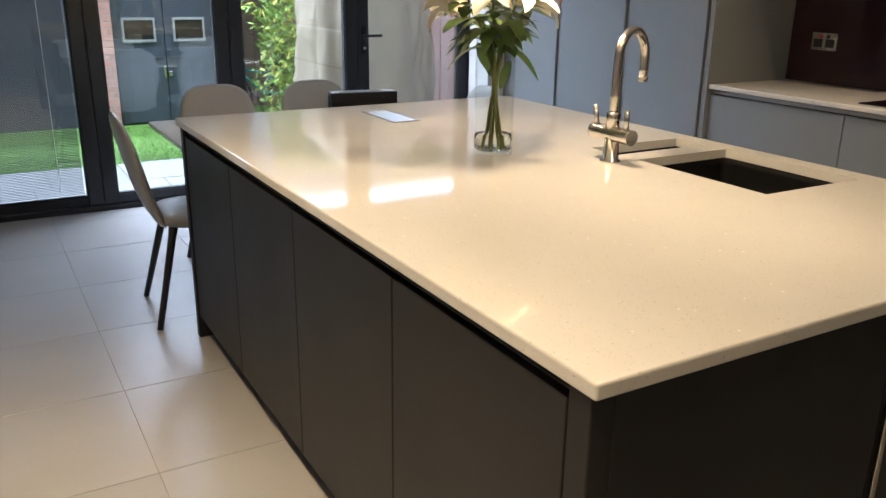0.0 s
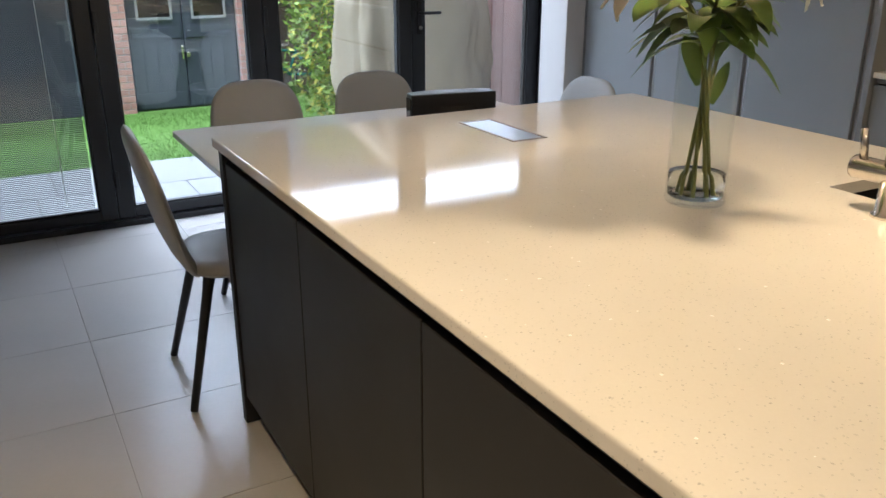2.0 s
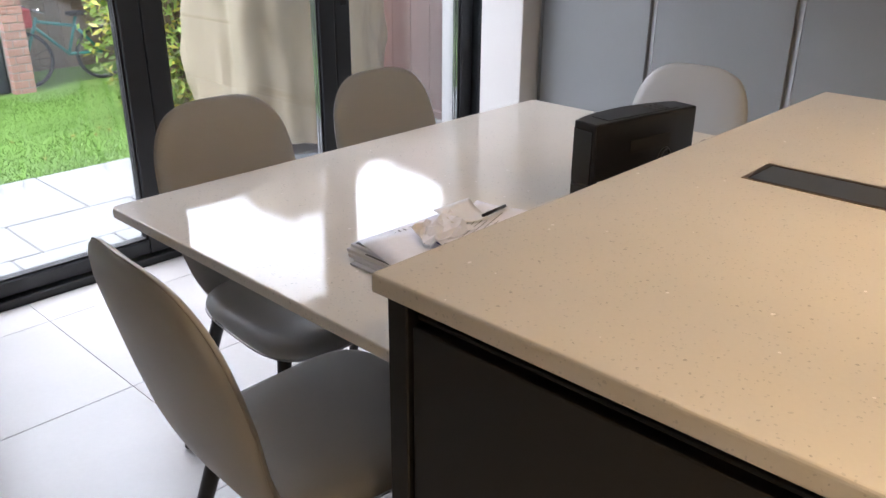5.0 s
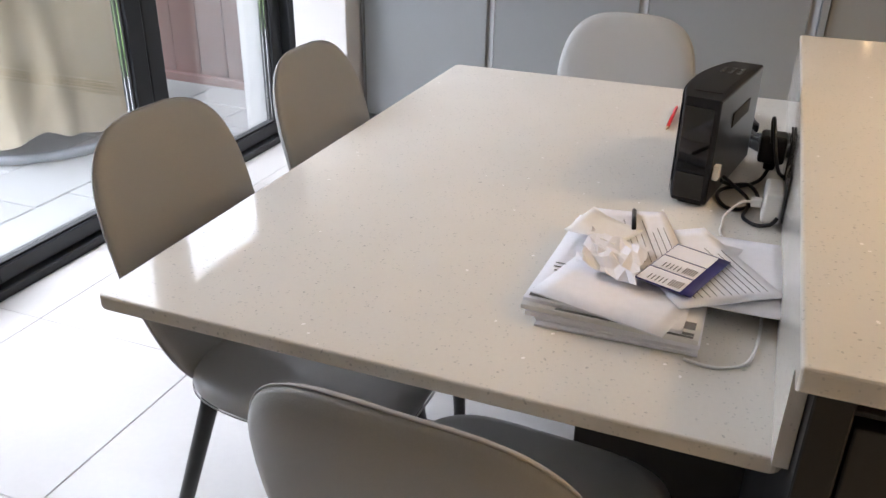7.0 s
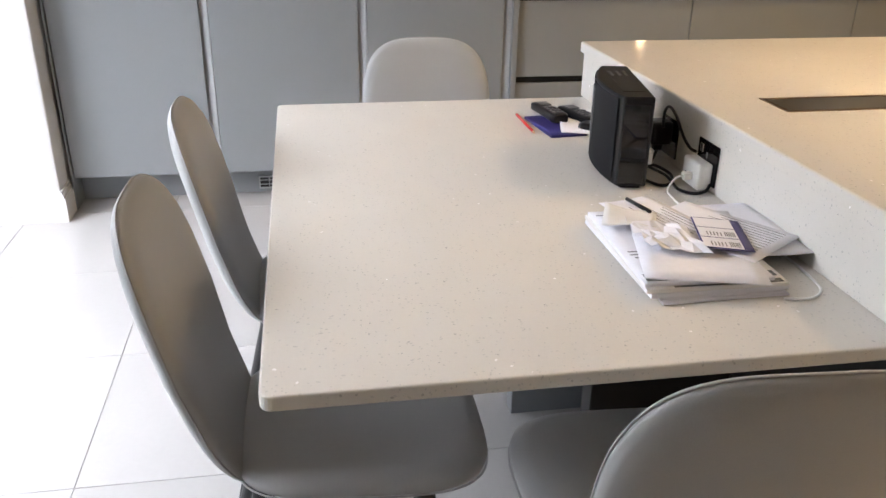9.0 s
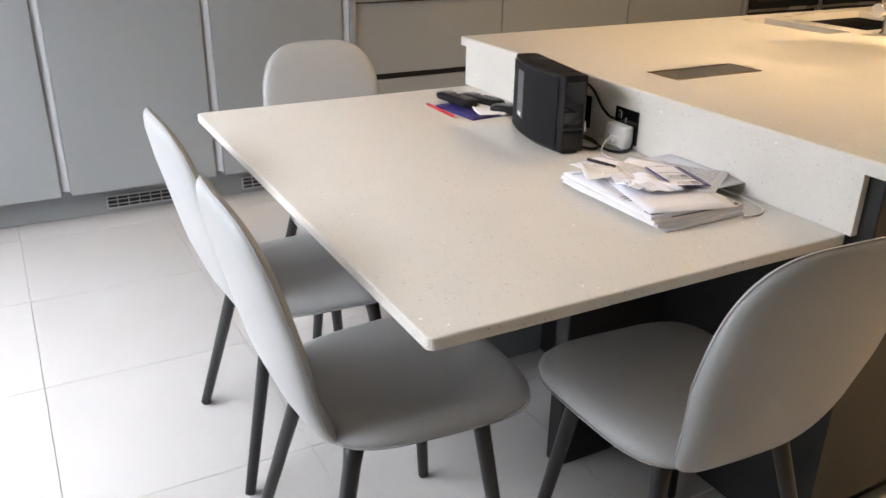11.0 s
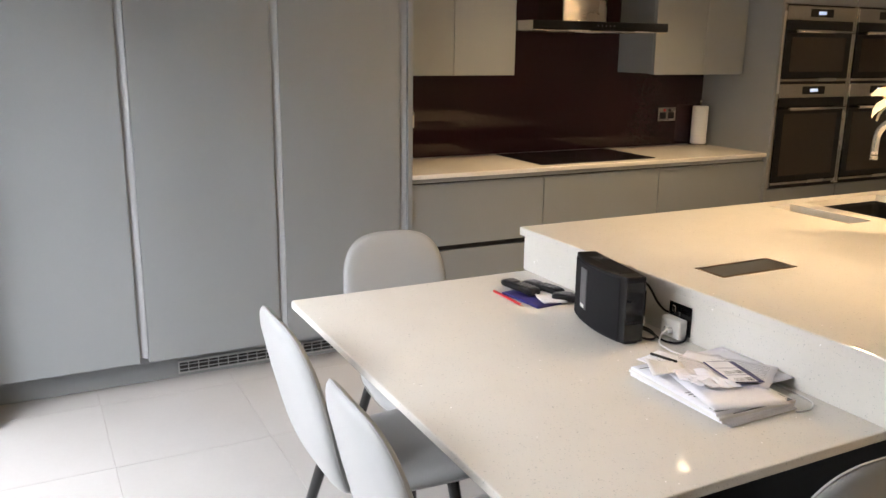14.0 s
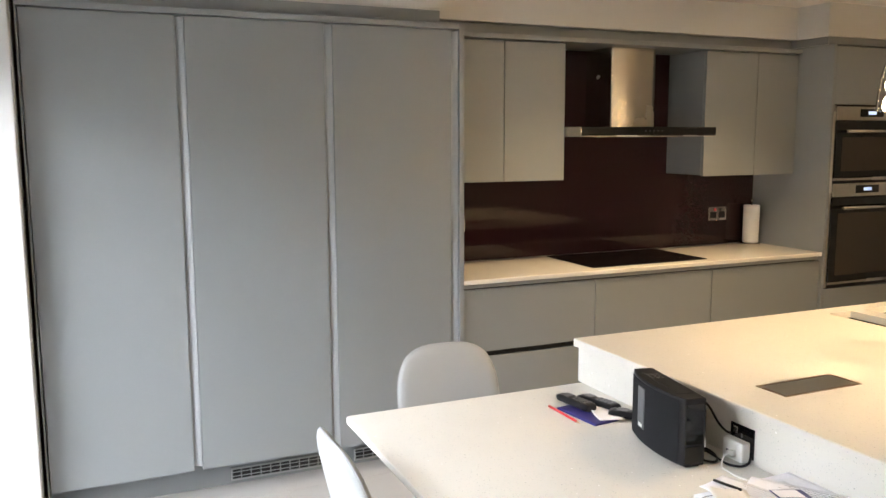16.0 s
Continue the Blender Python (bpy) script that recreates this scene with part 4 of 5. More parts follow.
solo("power_cable", tube(smooth_path([(0.867, 2.502, 0.778), (0.86, 2.512, 0.758), (0.832, 2.532, 0.7545), (0.795, 2.572, 0.7545), (0.752, 2.580, 0.7545), (0.706, 2.560, 0.7545), (0.716, 2.532, 0.7545), (0.765, 2.512, 0.7565), (0.812, 2.530, 0.7615), (0.80, 2.562, 0.762), (0.78, 2.580, 0.775)]), 0.0035, 8), PLASTIC, "black mains cable looped on the table behind the speaker", "cable")
solo("power_cable", tube(smooth_path([(0.842, 2.505, 0.836), (0.833, 2.510, 0.872), (0.812, 2.510, 0.890), (0.782, 2.506, 0.876), (0.758, 2.498, 0.842), (0.736, 2.490, 0.822), (0.722, 2.482, 0.818)]), 0.0033, 8), PLASTIC, "black cable arching from the plug to the socket", "cable")
solo("power_cable", tube(smooth_path([(0.79, 2.576, 0.780), (0.775, 2.555, 0.770), (0.750, 2.530, 0.760), (0.715, 2.528, 0.7545), (0.675, 2.532, 0.7545), (0.650, 2.512, 0.7545), (0.646, 2.490, 0.760), (0.650, 2.480, 0.772)]), 0.0033, 8), PLASTIC, "black cable running from the speaker to the socket", "cable")
solo("charging_cable", tube(smooth_path([(0.684, 2.524, 0.781), (0.682, 2.540, 0.777), (0.668, 2.560, 0.758), (0.64, 2.562, 0.7525), (0.59, 2.560, 0.7525), (0.50, 2.520, 0.7525), (0.41, 2.492, 0.7525), (0.326, 2.490, 0.7525), (0.266, 2.494, 0.7525), (0.223, 2.504, 0.7525), (0.201, 2.537, 0.7525), (0.206, 2.575, 0.7525)]), 0.0022, 7), WHITEPLASTIC, "thin white charging cable trailing over the table", "cable")


def sheet(w, d, thick, wave=0.0, seed=1, curl=0.0, nx=8, ny=8):
    """A sheet or booklet with gently uneven faces, its base at z = 0."""
    bm = bmesh.new()
    rnd = random.Random(seed)
    px, py = rnd.uniform(0, 6), rnd.uniform(0, 6)

    def z(i, j):
        u, v = i / nx - 0.5, j / ny - 0.5
        return wave * (0.5 + 0.5 * math.sin(5 * u + px) * math.cos(4 * v + py)) + curl * max(0.0, u + v - 0.35) ** 2

    lo = [[bm.verts.new(((i / nx - 0.5) * w, (j / ny - 0.5) * d, z(i, j))) for j in range(ny + 1)] for i in range(nx + 1)]
    hi = [[bm.verts.new(((i / nx - 0.5) * w, (j / ny - 0.5) * d, z(i, j) + thick)) for j in range(ny + 1)] for i in range(nx + 1)]
    for i in range(nx):
        for j in range(ny):
            bm.faces.new((lo[i][j], lo[i][j + 1], lo[i + 1][j + 1], lo[i + 1][j]))
            bm.faces.new((hi[i][j], hi[i + 1][j], hi[i + 1][j + 1], hi[i][j + 1])).smooth = True
    for i in range(nx):
        bm.faces.new((lo[i][0], lo[i + 1][0], hi[i + 1][0], hi[i][0]))
        bm.faces.new((lo[i + 1][ny], lo[i][ny], hi[i][ny], hi[i + 1][ny]))
    for j in range(ny):
        bm.faces.new((lo[0][j + 1], lo[0][j], hi[0][j], hi[0][j + 1]))
        bm.faces.new((lo[nx][j], lo[nx][j + 1], hi[nx][j + 1], hi[nx][j]))
    return bm


def bars(bm_list):
    bm = bmesh.new()
    for x0, x1, y0, y1, z in bm_list:
        box(bm, x0, x1, y0, y1, z, z + 0.0004)
    return bm


def placed(ob, x, y, z, turn=0, rx=0, ry=0):
    ob.matrix_basis = pose(x, y, z, rx, ry, turn)
    return ob


def printed(name, w, d, thick, x, y, z, turn, label, category, wave=0.0, seed=1, curl=0.0, material=PAPER, lines=(), ink=INK, rx=0, ry=0):
    o = new(name)
    tagged(o, label, category, "papers on the table")
    placed(o, x, y, z, turn, rx, ry)
    link("leaves", sheet(w, d, thick, wave, seed, curl), material, o)
    if lines:
        for a, b, c, e in lines:
            link("print", bars([(a * w, b * w, c * d, e * d, thick + wave + 0.0002)]), ink, o)
    return o


def text_lines(u0, u1, v0, v1, n, seed):
    rnd = random.Random(seed)
    return [(u0, u0 + (u1 - u0) * rnd.uniform(0.6, 1.0), v0 + (v1 - v0) * k / n, v0 + (v1 - v0) * (k + 0.10) / n) for k in range(n)]


# the pile: letters under a thick catalogue, a brochure, loose letters, a leaflet, a crumpled slip
printed("letter", 0.290, 0.205, 0.0025, 0.360, 2.666, TZ + 0.0005, 1.5, "folded white letter at the bottom of the paper pile", "letter", 0.0012, 3)
printed("letter", 0.285, 0.200, 0.0025, 0.362, 2.664, TZ + 0.0045, -1, "folded white letter under the thick catalogue", "letter", 0.0010, 4)
printed("magazine", 0.296, 0.222, 0.006, 0.371, 2.671, TZ + 0.0080, 0.5, "white magazine under the thick catalogue", "magazine", 0.0004, 6, 0, PAPER)
printed("magazine", 0.300, 0.226, 0.006, 0.373, 2.672, TZ + 0.0152, -1, "thick catalogue with a printed cover in the paper pile", "magazine", 0.0004, 5, 0, PAPER2, [(-0.49, -0.475, -0.47, 0.30), (-0.47, -0.45, -0.47, -0.30), (-0.42, -0.36, -0.47, -0.40)], INK)
printed("brochure", 0.290, 0.205, 0.005, 0.376, 2.680, TZ + 0.0222, -2, "white brochure with dark printed blocks", "brochure", 0.0008, 8, 0.0, PAPER, [(-0.48, -0.40, 0.22, 0.47), (-0.49, -0.47, -0.40, 0.20), (-0.20, -0.19, 0.26, 0.42), (-0.16, -0.15, 0.26, 0.44), (-0.12, -0.11, 0.28, 0.44), (0.42, 0.43, 0.10, 0.46)])
printed("letter", 0.225, 0.130, 0.0012, 0.415, 2.534, TZ + 0.0260, 2, "white letter reaching to the upstand", "letter", 0.003, 27, 0.0, PAPER)
printed("letter", 0.300, 0.185, 0.0015, 0.368, 2.654, TZ + 0.0288, -15, "plain white sheet lying askew on the pile", "letter", 0.0005, 11, 0.0, PAPER)
printed("letter", 0.220, 0.150, 0.001, 0.405, 2.589, TZ + 0.0320, 33, "white letter printed with fine lines", "letter", 0.002, 14, 0.01, PAPER, text_lines(-0.42, 0.38, -0.40, 0.36, 11, 4), INK)
printed("letter", 0.200, 0.110, 0.001, 0.455, 2.672, TZ + 0.0345, 18, "white letter with lines of print lying askew", "letter", 0.002, 17, 0.012, PAPER, text_lines(-0.40, 0.36, -0.38, 0.30, 8, 9), INK)
printed("envelope", 0.075, 0.090, 0.001, 0.455, 2.727, TZ + 0.0370, -24, "torn white envelope on the pile", "envelope", 0.008, 21, 0.03, PAPER2)
card = printed("leaflet", 0.142, 0.080, 0.0012, 0.372, 2.599, TZ + 0.0385, -17, "navy edged leaflet with three white printed panels", "leaflet", 0.001, 23, 0.0, NAVY, (), INK, 2, 2)
for k in range(3):
    x = -0.0695 + 0.0465 * k
    link("panel", bars([(x, x + 0.0428, -0.024, 0.038, 0.0025)]), PAPER, card, "white printed panel")
    if k < 2:
        for j in range(5):
            link("print", bars([(x + 0.006, x + 0.022, 0.002 + 0.0055 * j, 0.0035 + 0.0055 * j, 0.0032)]), INK, card)
        for j in range(6):
            link("print", bars([(x + 0.006, x + 0.026, -0.020 + 0.003 * j, -0.0186 + 0.003 * j, 0.0032)]), INK, card)
# crumpled receipt
bm = bmesh.new()
rnd = random.Random(31)
g = [[bm.verts.new((0.300 + 0.016 * i + 0.004 * j + rnd.uniform(-0.005, 0.005), 2.654 + 0.011 * j + rnd.uniform(-0.004, 0.004), TZ + 0.0375 + rnd.uniform(0, 0.013))) for j in range(9)] for i in range(8)]
for i in range(7):
    for j in range(8):
        bm.faces.new((g[i][j], g[i + 1][j], g[i + 1][j + 1], g[i][j + 1]))
rc = solo("receipt", bm, PAPER, "crumpled pale receipt on top of the paper pile", "receipt", "papers on the table")
md = rc.modifiers.new("thickness", "SOLIDIFY")
md.thickness = 0.0008
solo("pen", tube([(0.548, 2.696, TZ + 0.040), (0.470, 2.684, TZ + 0.044)], 0.0036, 8), PLASTIC, "black pen lying on the papers", "pen")

# pencil, notepad and two handsets
pc = new("pencil")
tagged(pc, "red lacquered pencil lying on the table", "pencil")
pc.location = (1.194, 2.715, TZ + 0.0042)
part("shaft", tube([(1.121, 2.715, TZ + 0.0042), (1.286, 2.715, TZ + 0.0042)], 0.0040, 6), RED, pc)
part("tip", tube([(1.120, 2.715, TZ + 0.0042), (1.104, 2.715, TZ + 0.0036)], 0.0038, 6, 0.0008), WOODTIP, pc)
printed("notepad", 0.185, 0.095, 0.006, 1.170, 2.645, TZ + 0.0005, 6, "navy covered notepad under the handsets", "notepad", 0, 2, 0, NAVY)
printed("note", 0.120, 0.080, 0.0008, 1.135, 2.600, TZ + 0.0080, -14, "loose white note by the handsets", "note", 0.002, 6, 0.05, PAPER)


def handset(x, y, turn, z, label):
    h = new("cordless_phone")
    tagged(h, label, "phone", "handsets on the table")
    h.matrix_basis = pose(x, y, z, 0, 0, turn)
    bm = bmesh.new()
    n = 12
    rings = []
    for k in range(n + 1):
        u = k / n
        w = 0.024 - 0.003 * math.sin(math.pi * u)
        t = 0.013 - 0.002 * u
        zc = 0.0135 + 0.004 * math.sin(math.pi * u) ** 2 * 0 
        f = 0.75 if k in (0, n) else 1.0
        rings.append([bm.verts.new((-0.078 + 0.156 * u, w * f * a, zc + t * f * b)) for a, b in squircle(1, 1, 4, 20)])
    for q, r in zip(rings, rings[1:]):
        for j in range(20):
            bm.faces.new((q[j], q[(j + 1) % 20], r[(j + 1) % 20], r[j])).smooth = True
    bm.faces.new(rings[0])
    bm.faces.new(rings[-1])
    bmesh.ops.recalc_face_normals(bm, faces=bm.faces[:])
    link("body", bm, PLASTIC, h)
    link("screen", rbox(0.020, 0.055, -0.016, 0.016, 0.0255, 0.0275, 0.001), PHONEGREY, h, "grey screen")
    for i in range(4):
        for j in range(3):
            link("key", rbox(-0.060 + 0.017 * i, -0.048 + 0.017 * i, -0.0165 + 0.0115 * j, -0.0075 + 0.0115 * j, 0.0255, 0.0278, 0.001), PHONEGREY, h)
    return h


handset(1.245, 2.640, 8, TZ + 0.0068, "black cordless phone handset on the notepad")
handset(1.225, 2.565, 14, TZ + 0.0005, "black cordless phone handset lying on the table")
handset(1.075, 2.535, 40, TZ + 0.0005, "black remote handset lying behind the speaker")

# ---- vase of lilies on the island ----
vx, vy = 0.724, 1.362
vase = thing("glass_vase", (vx, vy, H), "tall clear cylinder vase with a little water", "vase")
part("cylinder", lathe([(0, H + 0.0005), (0.058, H + 0.0005), (0.0605, H + 0.004), (0.0605, H + 0.350), (0.0595, H + 0.352), (0.0575, H + 0.350), (0.0575, H + 0.018), (0.054, H + 0.013), (0, H + 0.012)], 48, vx, vy), CLEAR, vase)
part("water", lathe([(0, H + 0.0125), (0.0535, H + 0.0135), (0.0570, H + 0.0185), (0.0570, H + 0.062), (0, H + 0.062)], 48, vx, vy), WATER, vase, "shallow clear water")
for o in vase.children:
    o.visible_shadow = False

fl = thing("lily_bouquet", (vx, vy, H + 0.016), "cream lilies with glossy green leaves in the vase", "flowers")
rnd = random.Random(5)


def leaf_blade(bm, root, way, length, width, droop, up):
    """A pointed leaf with a folded midrib, bending down along its length."""
    way = Vector(way).normalized()
    side = way.cross(Vector(up)).normalized()
    rows = []
    n = 7
    for k in range(n + 1):
        u = k / n
        c = Vector(root) + way * (length * u) + Vector((0, 0, -droop * length * u * u))
        w = width * (math.sin(math.pi * min(1.0, u * 0.93 + 0.07)) ** 0.8) * 0.5
        lift = Vector((0, 0, 0.22 * w))
        rows.append((bm.verts.new(c - side * w + lift), bm.verts.new(c), bm.verts.new(c + side * w + lift)))
    for a, b in zip(rows, rows[1:]):
        bm.faces.new((a[0], a[1], b[1], b[0])).smooth = True
        bm.faces.new((a[1], a[2], b[2], b[1])).smooth = True


def lily(x, y, z, way, size):
    """Six recurved petals round a throat, with anthers."""
    way = Vector(way).normalized()
    side = way.cross(Vector((0.2, 0.3, 1))).normalized()
    up2 = way.cross(side)
    bm = bmesh.new()
    for k in range(6):
        a = math.pi * k / 3 + 0.2
        out = math.cos(a) * side + math.sin(a) * up2
        tang = way.cross(out)
        wide = (0.34 if k % 2 else 0.25) * size
        rows = []
        for i in range(8):
            u = i / 7
            c = Vector((x, y, z)) + way * size * (0.55 * math.sin(u * 2.0)) + out * size * (0.06 + 0.85 * u ** 1.5)
            w = wide * math.sin(math.pi * (0.10 + 0.90 * u)) ** 0.75 * 0.6 + 0.002
            ruff = 0.02 * size * math.sin(9 * u + k)
            rows.append((bm.verts.new(c - tang * w + way * ruff), bm.verts.new(c - way * 0.04 * size), bm.verts.new(c + tang * w - way * ruff)))
        for p, q in zip(rows, rows[1:]):
            bm.faces.new((p[0], p[1], q[1], q[0])).smooth = True
            bm.faces.new((p[1], p[2], q[2], q[1])).smooth = True
    ob = part("flower_head", bm, PETAL, fl, "open cream lily")
    bm = bmesh.new()
    for k in range(6):
        a = math.pi * k / 3 + 0.7
        tip = Vector((x, y, z)) + way * size * 0.75 + (math.cos(a) * side + math.sin(a) * up2) * size * 0.22
        m = Matrix.Translation(tip) @ Matrix.Diagonal((0.006, 0.003, 0.003, 1))
        bmesh.ops.create_icosphere(bm, subdivisions=1, radius=1, matrix=m)
    part("anthers", bm, ANTHER, ob)


heads = []
for k in range(7):
    a = 2 * math.pi * k / 7 + 0.3
    foot = Vector((vx + 0.030 * math.cos(a + 2.6), vy + 0.030 * math.sin(a + 2.6), H + 0.018))
    neck = Vector((vx + 0.030 * math.cos(a), vy + 0.030 * math.sin(a), H + 0.35))
    top = Vector((vx + rnd.uniform(0.06, 0.13) * math.cos(a), vy + rnd.uniform(0.06, 0.13) * math.sin(a), H + rnd.uniform(0.40, 0.49)))
    mid = (foot + neck) / 2 + Vector((0.004 * math.sin(k), 0.004 * math.cos(k), 0))
    path = smooth_path([foot, mid, neck, top], 5)
    part("stem", tube(path, 0.0042, 7, 0.003), STEM, fl)
    heads.append((top, a))
    bm = bmesh.new()
    for j in range(7):
        p = path[min(len(path) - 1, 8 + j // 1)] if j < 7 else path[-1]
        b = a + rnd.uniform(-1.6, 1.6)
        if p.z < H + 0.30:
            p = p + Vector((0, 0, 0.10))
        leaf_blade(bm, p, (math.cos(b), math.sin(b), rnd.uniform(-0.1, 0.7)), rnd.uniform(0.09, 0.14), rnd.uniform(0.044, 0.062), rnd.uniform(0.2, 0.8), (0, 0, 1))
    part("leaves", bm, LILYLEAF, fl, "long glossy green leaves")
bm = bmesh.new()
for k in range(8):
    b = k * 0.9
    leaf_blade(bm, (vx + 0.02 * math.cos(b), vy + 0.02 * math.sin(b), H + 0.20 + 0.018 * k), (0.35 * math.cos(b), 0.35 * math.sin(b), 0.9), 0.10, 0.036, 0.1, (math.cos(b + 1.5), math.sin(b + 1.5), 0.1))
part("leaves", bm, LILYLEAF, fl, "leaves pressed against the glass")
bm = bmesh.new()
for k in range(15):
    b = k * 2.4
    leaf_blade(bm, (vx + 0.045 * math.cos(b), vy + 0.045 * math.sin(b), H + 0.345 + 0.004 * (k % 7)), (math.cos(b), math.sin(b), rnd.uniform(0.1, 1.0)), rnd.uniform(0.08, 0.13), rnd.uniform(0.042, 0.060), rnd.uniform(0.3, 1.0), (0, 0, 1))
part("leaves", bm, LILYLEAF, fl, "broad leaves spilling over the rim")
for k, (top, a) in enumerate(heads):
    lily(top.x, top.y, top.z, (math.cos(a) * 0.9, math.sin(a) * 0.9, 0.35 + 0.3 * (k % 3)), 0.118 + 0.014 * (k % 2))


# ---- garden ----
def gz(y):
    """Height of the lawn, which falls away from the house."""
    return -0.075 - 0.08 * min(max(y - 6.3, 0.0), 3.7)


bm = bmesh.new()
n = 60
gx = [-60 + 120 * i / n for i in range(n + 1)]
gy = [6.25 + 0.5 * j for j in range(14)] + [14 + 8 * j for j in range(8)]
gv = [[bm.verts.new((x, y, gz(y) + 0.012 * noise.noise(Vector((x * 0.7, y * 0.7, 0))) )) for y in gy] for x in gx]
for i in range(n):
    for j in range(len(gy) - 1):
        bm.faces.new((gv[i][j], gv[i + 1][j], gv[i + 1][j + 1], gv[i][j + 1])).smooth = True
structure("ground", bm, LAWN, "green lawn behind the patio", "lawn")
structure("patio_bed", rbox(-8, 8, 4.76, 6.27, -0.16, -0.062, 0), STONEJOINT, "patio bed under the flags", "patio")

# grass
rnd = random.Random(9)
verts, faces = [], []
for k in range(38000):
    x, y = rnd.uniform(-0.9, 3.6), 6.27 + 3.6 * rnd.random() ** 1.3
    h, a, w = rnd.uniform(0.008, 0.020), rnd.uniform(0, 6.28), 0.0035
    lx, ly = rnd.uniform(-0.014, 0.014), rnd.uniform(-0.014, 0.014)
    i = len(verts)
    verts += [(x - w * math.cos(a), y - w * math.sin(a), gz(y) - 0.003), (x + w * math.cos(a), y + w * math.sin(a), gz(y) - 0.003), (x + lx, y + ly, gz(y) + h)]
    faces.append((i, i + 1, i + 2))
me = bpy.data.meshes.new("grass")
me.from_pydata(verts, [], faces)
me.materials.append(BLADE)
tagged(new("grass", me), "short bright green grass blades", "grass", "", "stuff")
verts, faces = [], []
for k in range(52):
    x, y = (rnd.uniform(0.9, 3.0), rnd.uniform(6.35, 7.9)) if k < 26 else (rnd.uniform(2.55, 2.95), rnd.uniform(5.2, 5.7))
    z = gz(y) + 0.018 if k < 26 else -0.047
    a, r = rnd.uniform(0, 6.28), rnd.uniform(0.012, 0.022)
    i = len(verts)
    verts += [(x + r * math.cos(a), y + r * math.sin(a), z), (x + 0.6 * r * math.cos(a + 1.6), y + 0.6 * r * math.sin(a + 1.6), z + 0.006), (x - r * math.cos(a), y - r * math.sin(a), z + 0.002), (x - 0.6 * r * math.cos(a + 1.6), y - 0.6 * r * math.sin(a + 1.6), z + 0.007)]
    faces.append((i, i + 1, i + 2, i + 3))
me = bpy.data.meshes.new("fallen_leaves")
me.from_pydata(verts, [], faces)
me.materials.append(DEADLEAF)
tagged(new("fallen_leaves", me), "scattered orange fallen leaves on lawn and patio", "leaves", "", "stuff")


# outbuilding: a dark double door between brick piers
GZ = gz(10.0) - 0.01
shed = thing("outbuilding", (1.5, 10.0, GZ), "brick outbuilding with slate blue double doors", "outbuilding")
part("wall", rbox(-1.4, 2.33, 10.06, 12.4, GZ, 2.10, 0), SHED, shed)
part("roof", rbox(-1.6, 2.55, 9.75, 12.6, 2.10, 2.22, 0.01), SHED, shed)
for (a, b) in ((0.955, 1.545), (1.555, 2.145)):
    d = part("door_leaf", rbox(a, b, 10.00, 10.05, GZ + 0.03, 2.05, 0.004), SHED, shed, "slate blue boarded door leaf")
    part("rail", rbox(a + 0.03, b - 0.03, 9.986, 9.999, 0.44, 0.56, 0.002), SHED, d)
    part("rail", rbox(a + 0.03, b - 0.03, 9.986, 9.999, GZ + 0.05, GZ + 0.22, 0.002), SHED, d)
    for k in range(1, 4):
        x = a + (b - a) * k / 4
        part("cover_strip", rbox(x - 0.012, x + 0.012, 9.990, 9.999, GZ + 0.23, 0.43, 0.002), SHED, d)
    w = part("window", rbox(a + 0.10, b - 0.10, 9.990, 9.9985, 0.64, 0.93, 0.002), BLACKGLASS, d, "dark window pane")
    bm = bmesh.new()
    for q in ((a + 0.10, b - 0.10, 0.64, 0.67), (a + 0.10, b - 0.10, 0.90, 0.93), (a + 0.10, a + 0.125, 0.67, 0.90), (b - 0.125, b - 0.10, 0.67, 0.90)):
        box(bm, q[0], q[1], 9.976, 9.9895, q[2], q[3])
    part("window_trim", bm, STONE, d, "pale window trim")
part("door_handle", rbox(1.505, 1.530, 9.965, 9.9995, 0.20, 0.35, 0.003), STEEL, shed, "chrome door pull")
part("padlock", rbox(1.560, 1.602, 9.970, 9.9995, 0.22, 0.28, 0.003), STEEL, shed, "chrome padlock")


def brick_pier(x0, x1, y0, y1, top):
    core = part("pier", rbox(x0 + 0.008, x1 - 0.008, y0 + 0.008, y1, GZ, top, 0), MORTAR, shed, "pink red brick pier")
    bh, row = 0.065, 0
    z = GZ
    made = {}
    while z + bh < top:
        cuts = [x0, (x0 + x1) / 2 + (0.04 if row % 2 else -0.04), x1]
        for a, b in zip(cuts, cuts[1:]):
            key = round(b - a, 4)
            if key not in made:
                bm = rbox(0, b - a - 0.010, 0, 0.09, 0, bh, 0.003)
                me = bpy.data.meshes.new("brick")
                bm.to_mesh(me)
                bm.free()
                me.materials.append(BRICK)
                made[key] = me
            o = new("brick", made[key])
            o.parent = core
            o.location = Vector((a + 0.005, y0, z)) - shed.location
        z += bh + 0.010
        row += 1


brick_pier(0.72, 0.94, 9.90, 10.05, 2.09)
brick_pier(2.16, 2.36, 9.90, 10.05, 2.09)


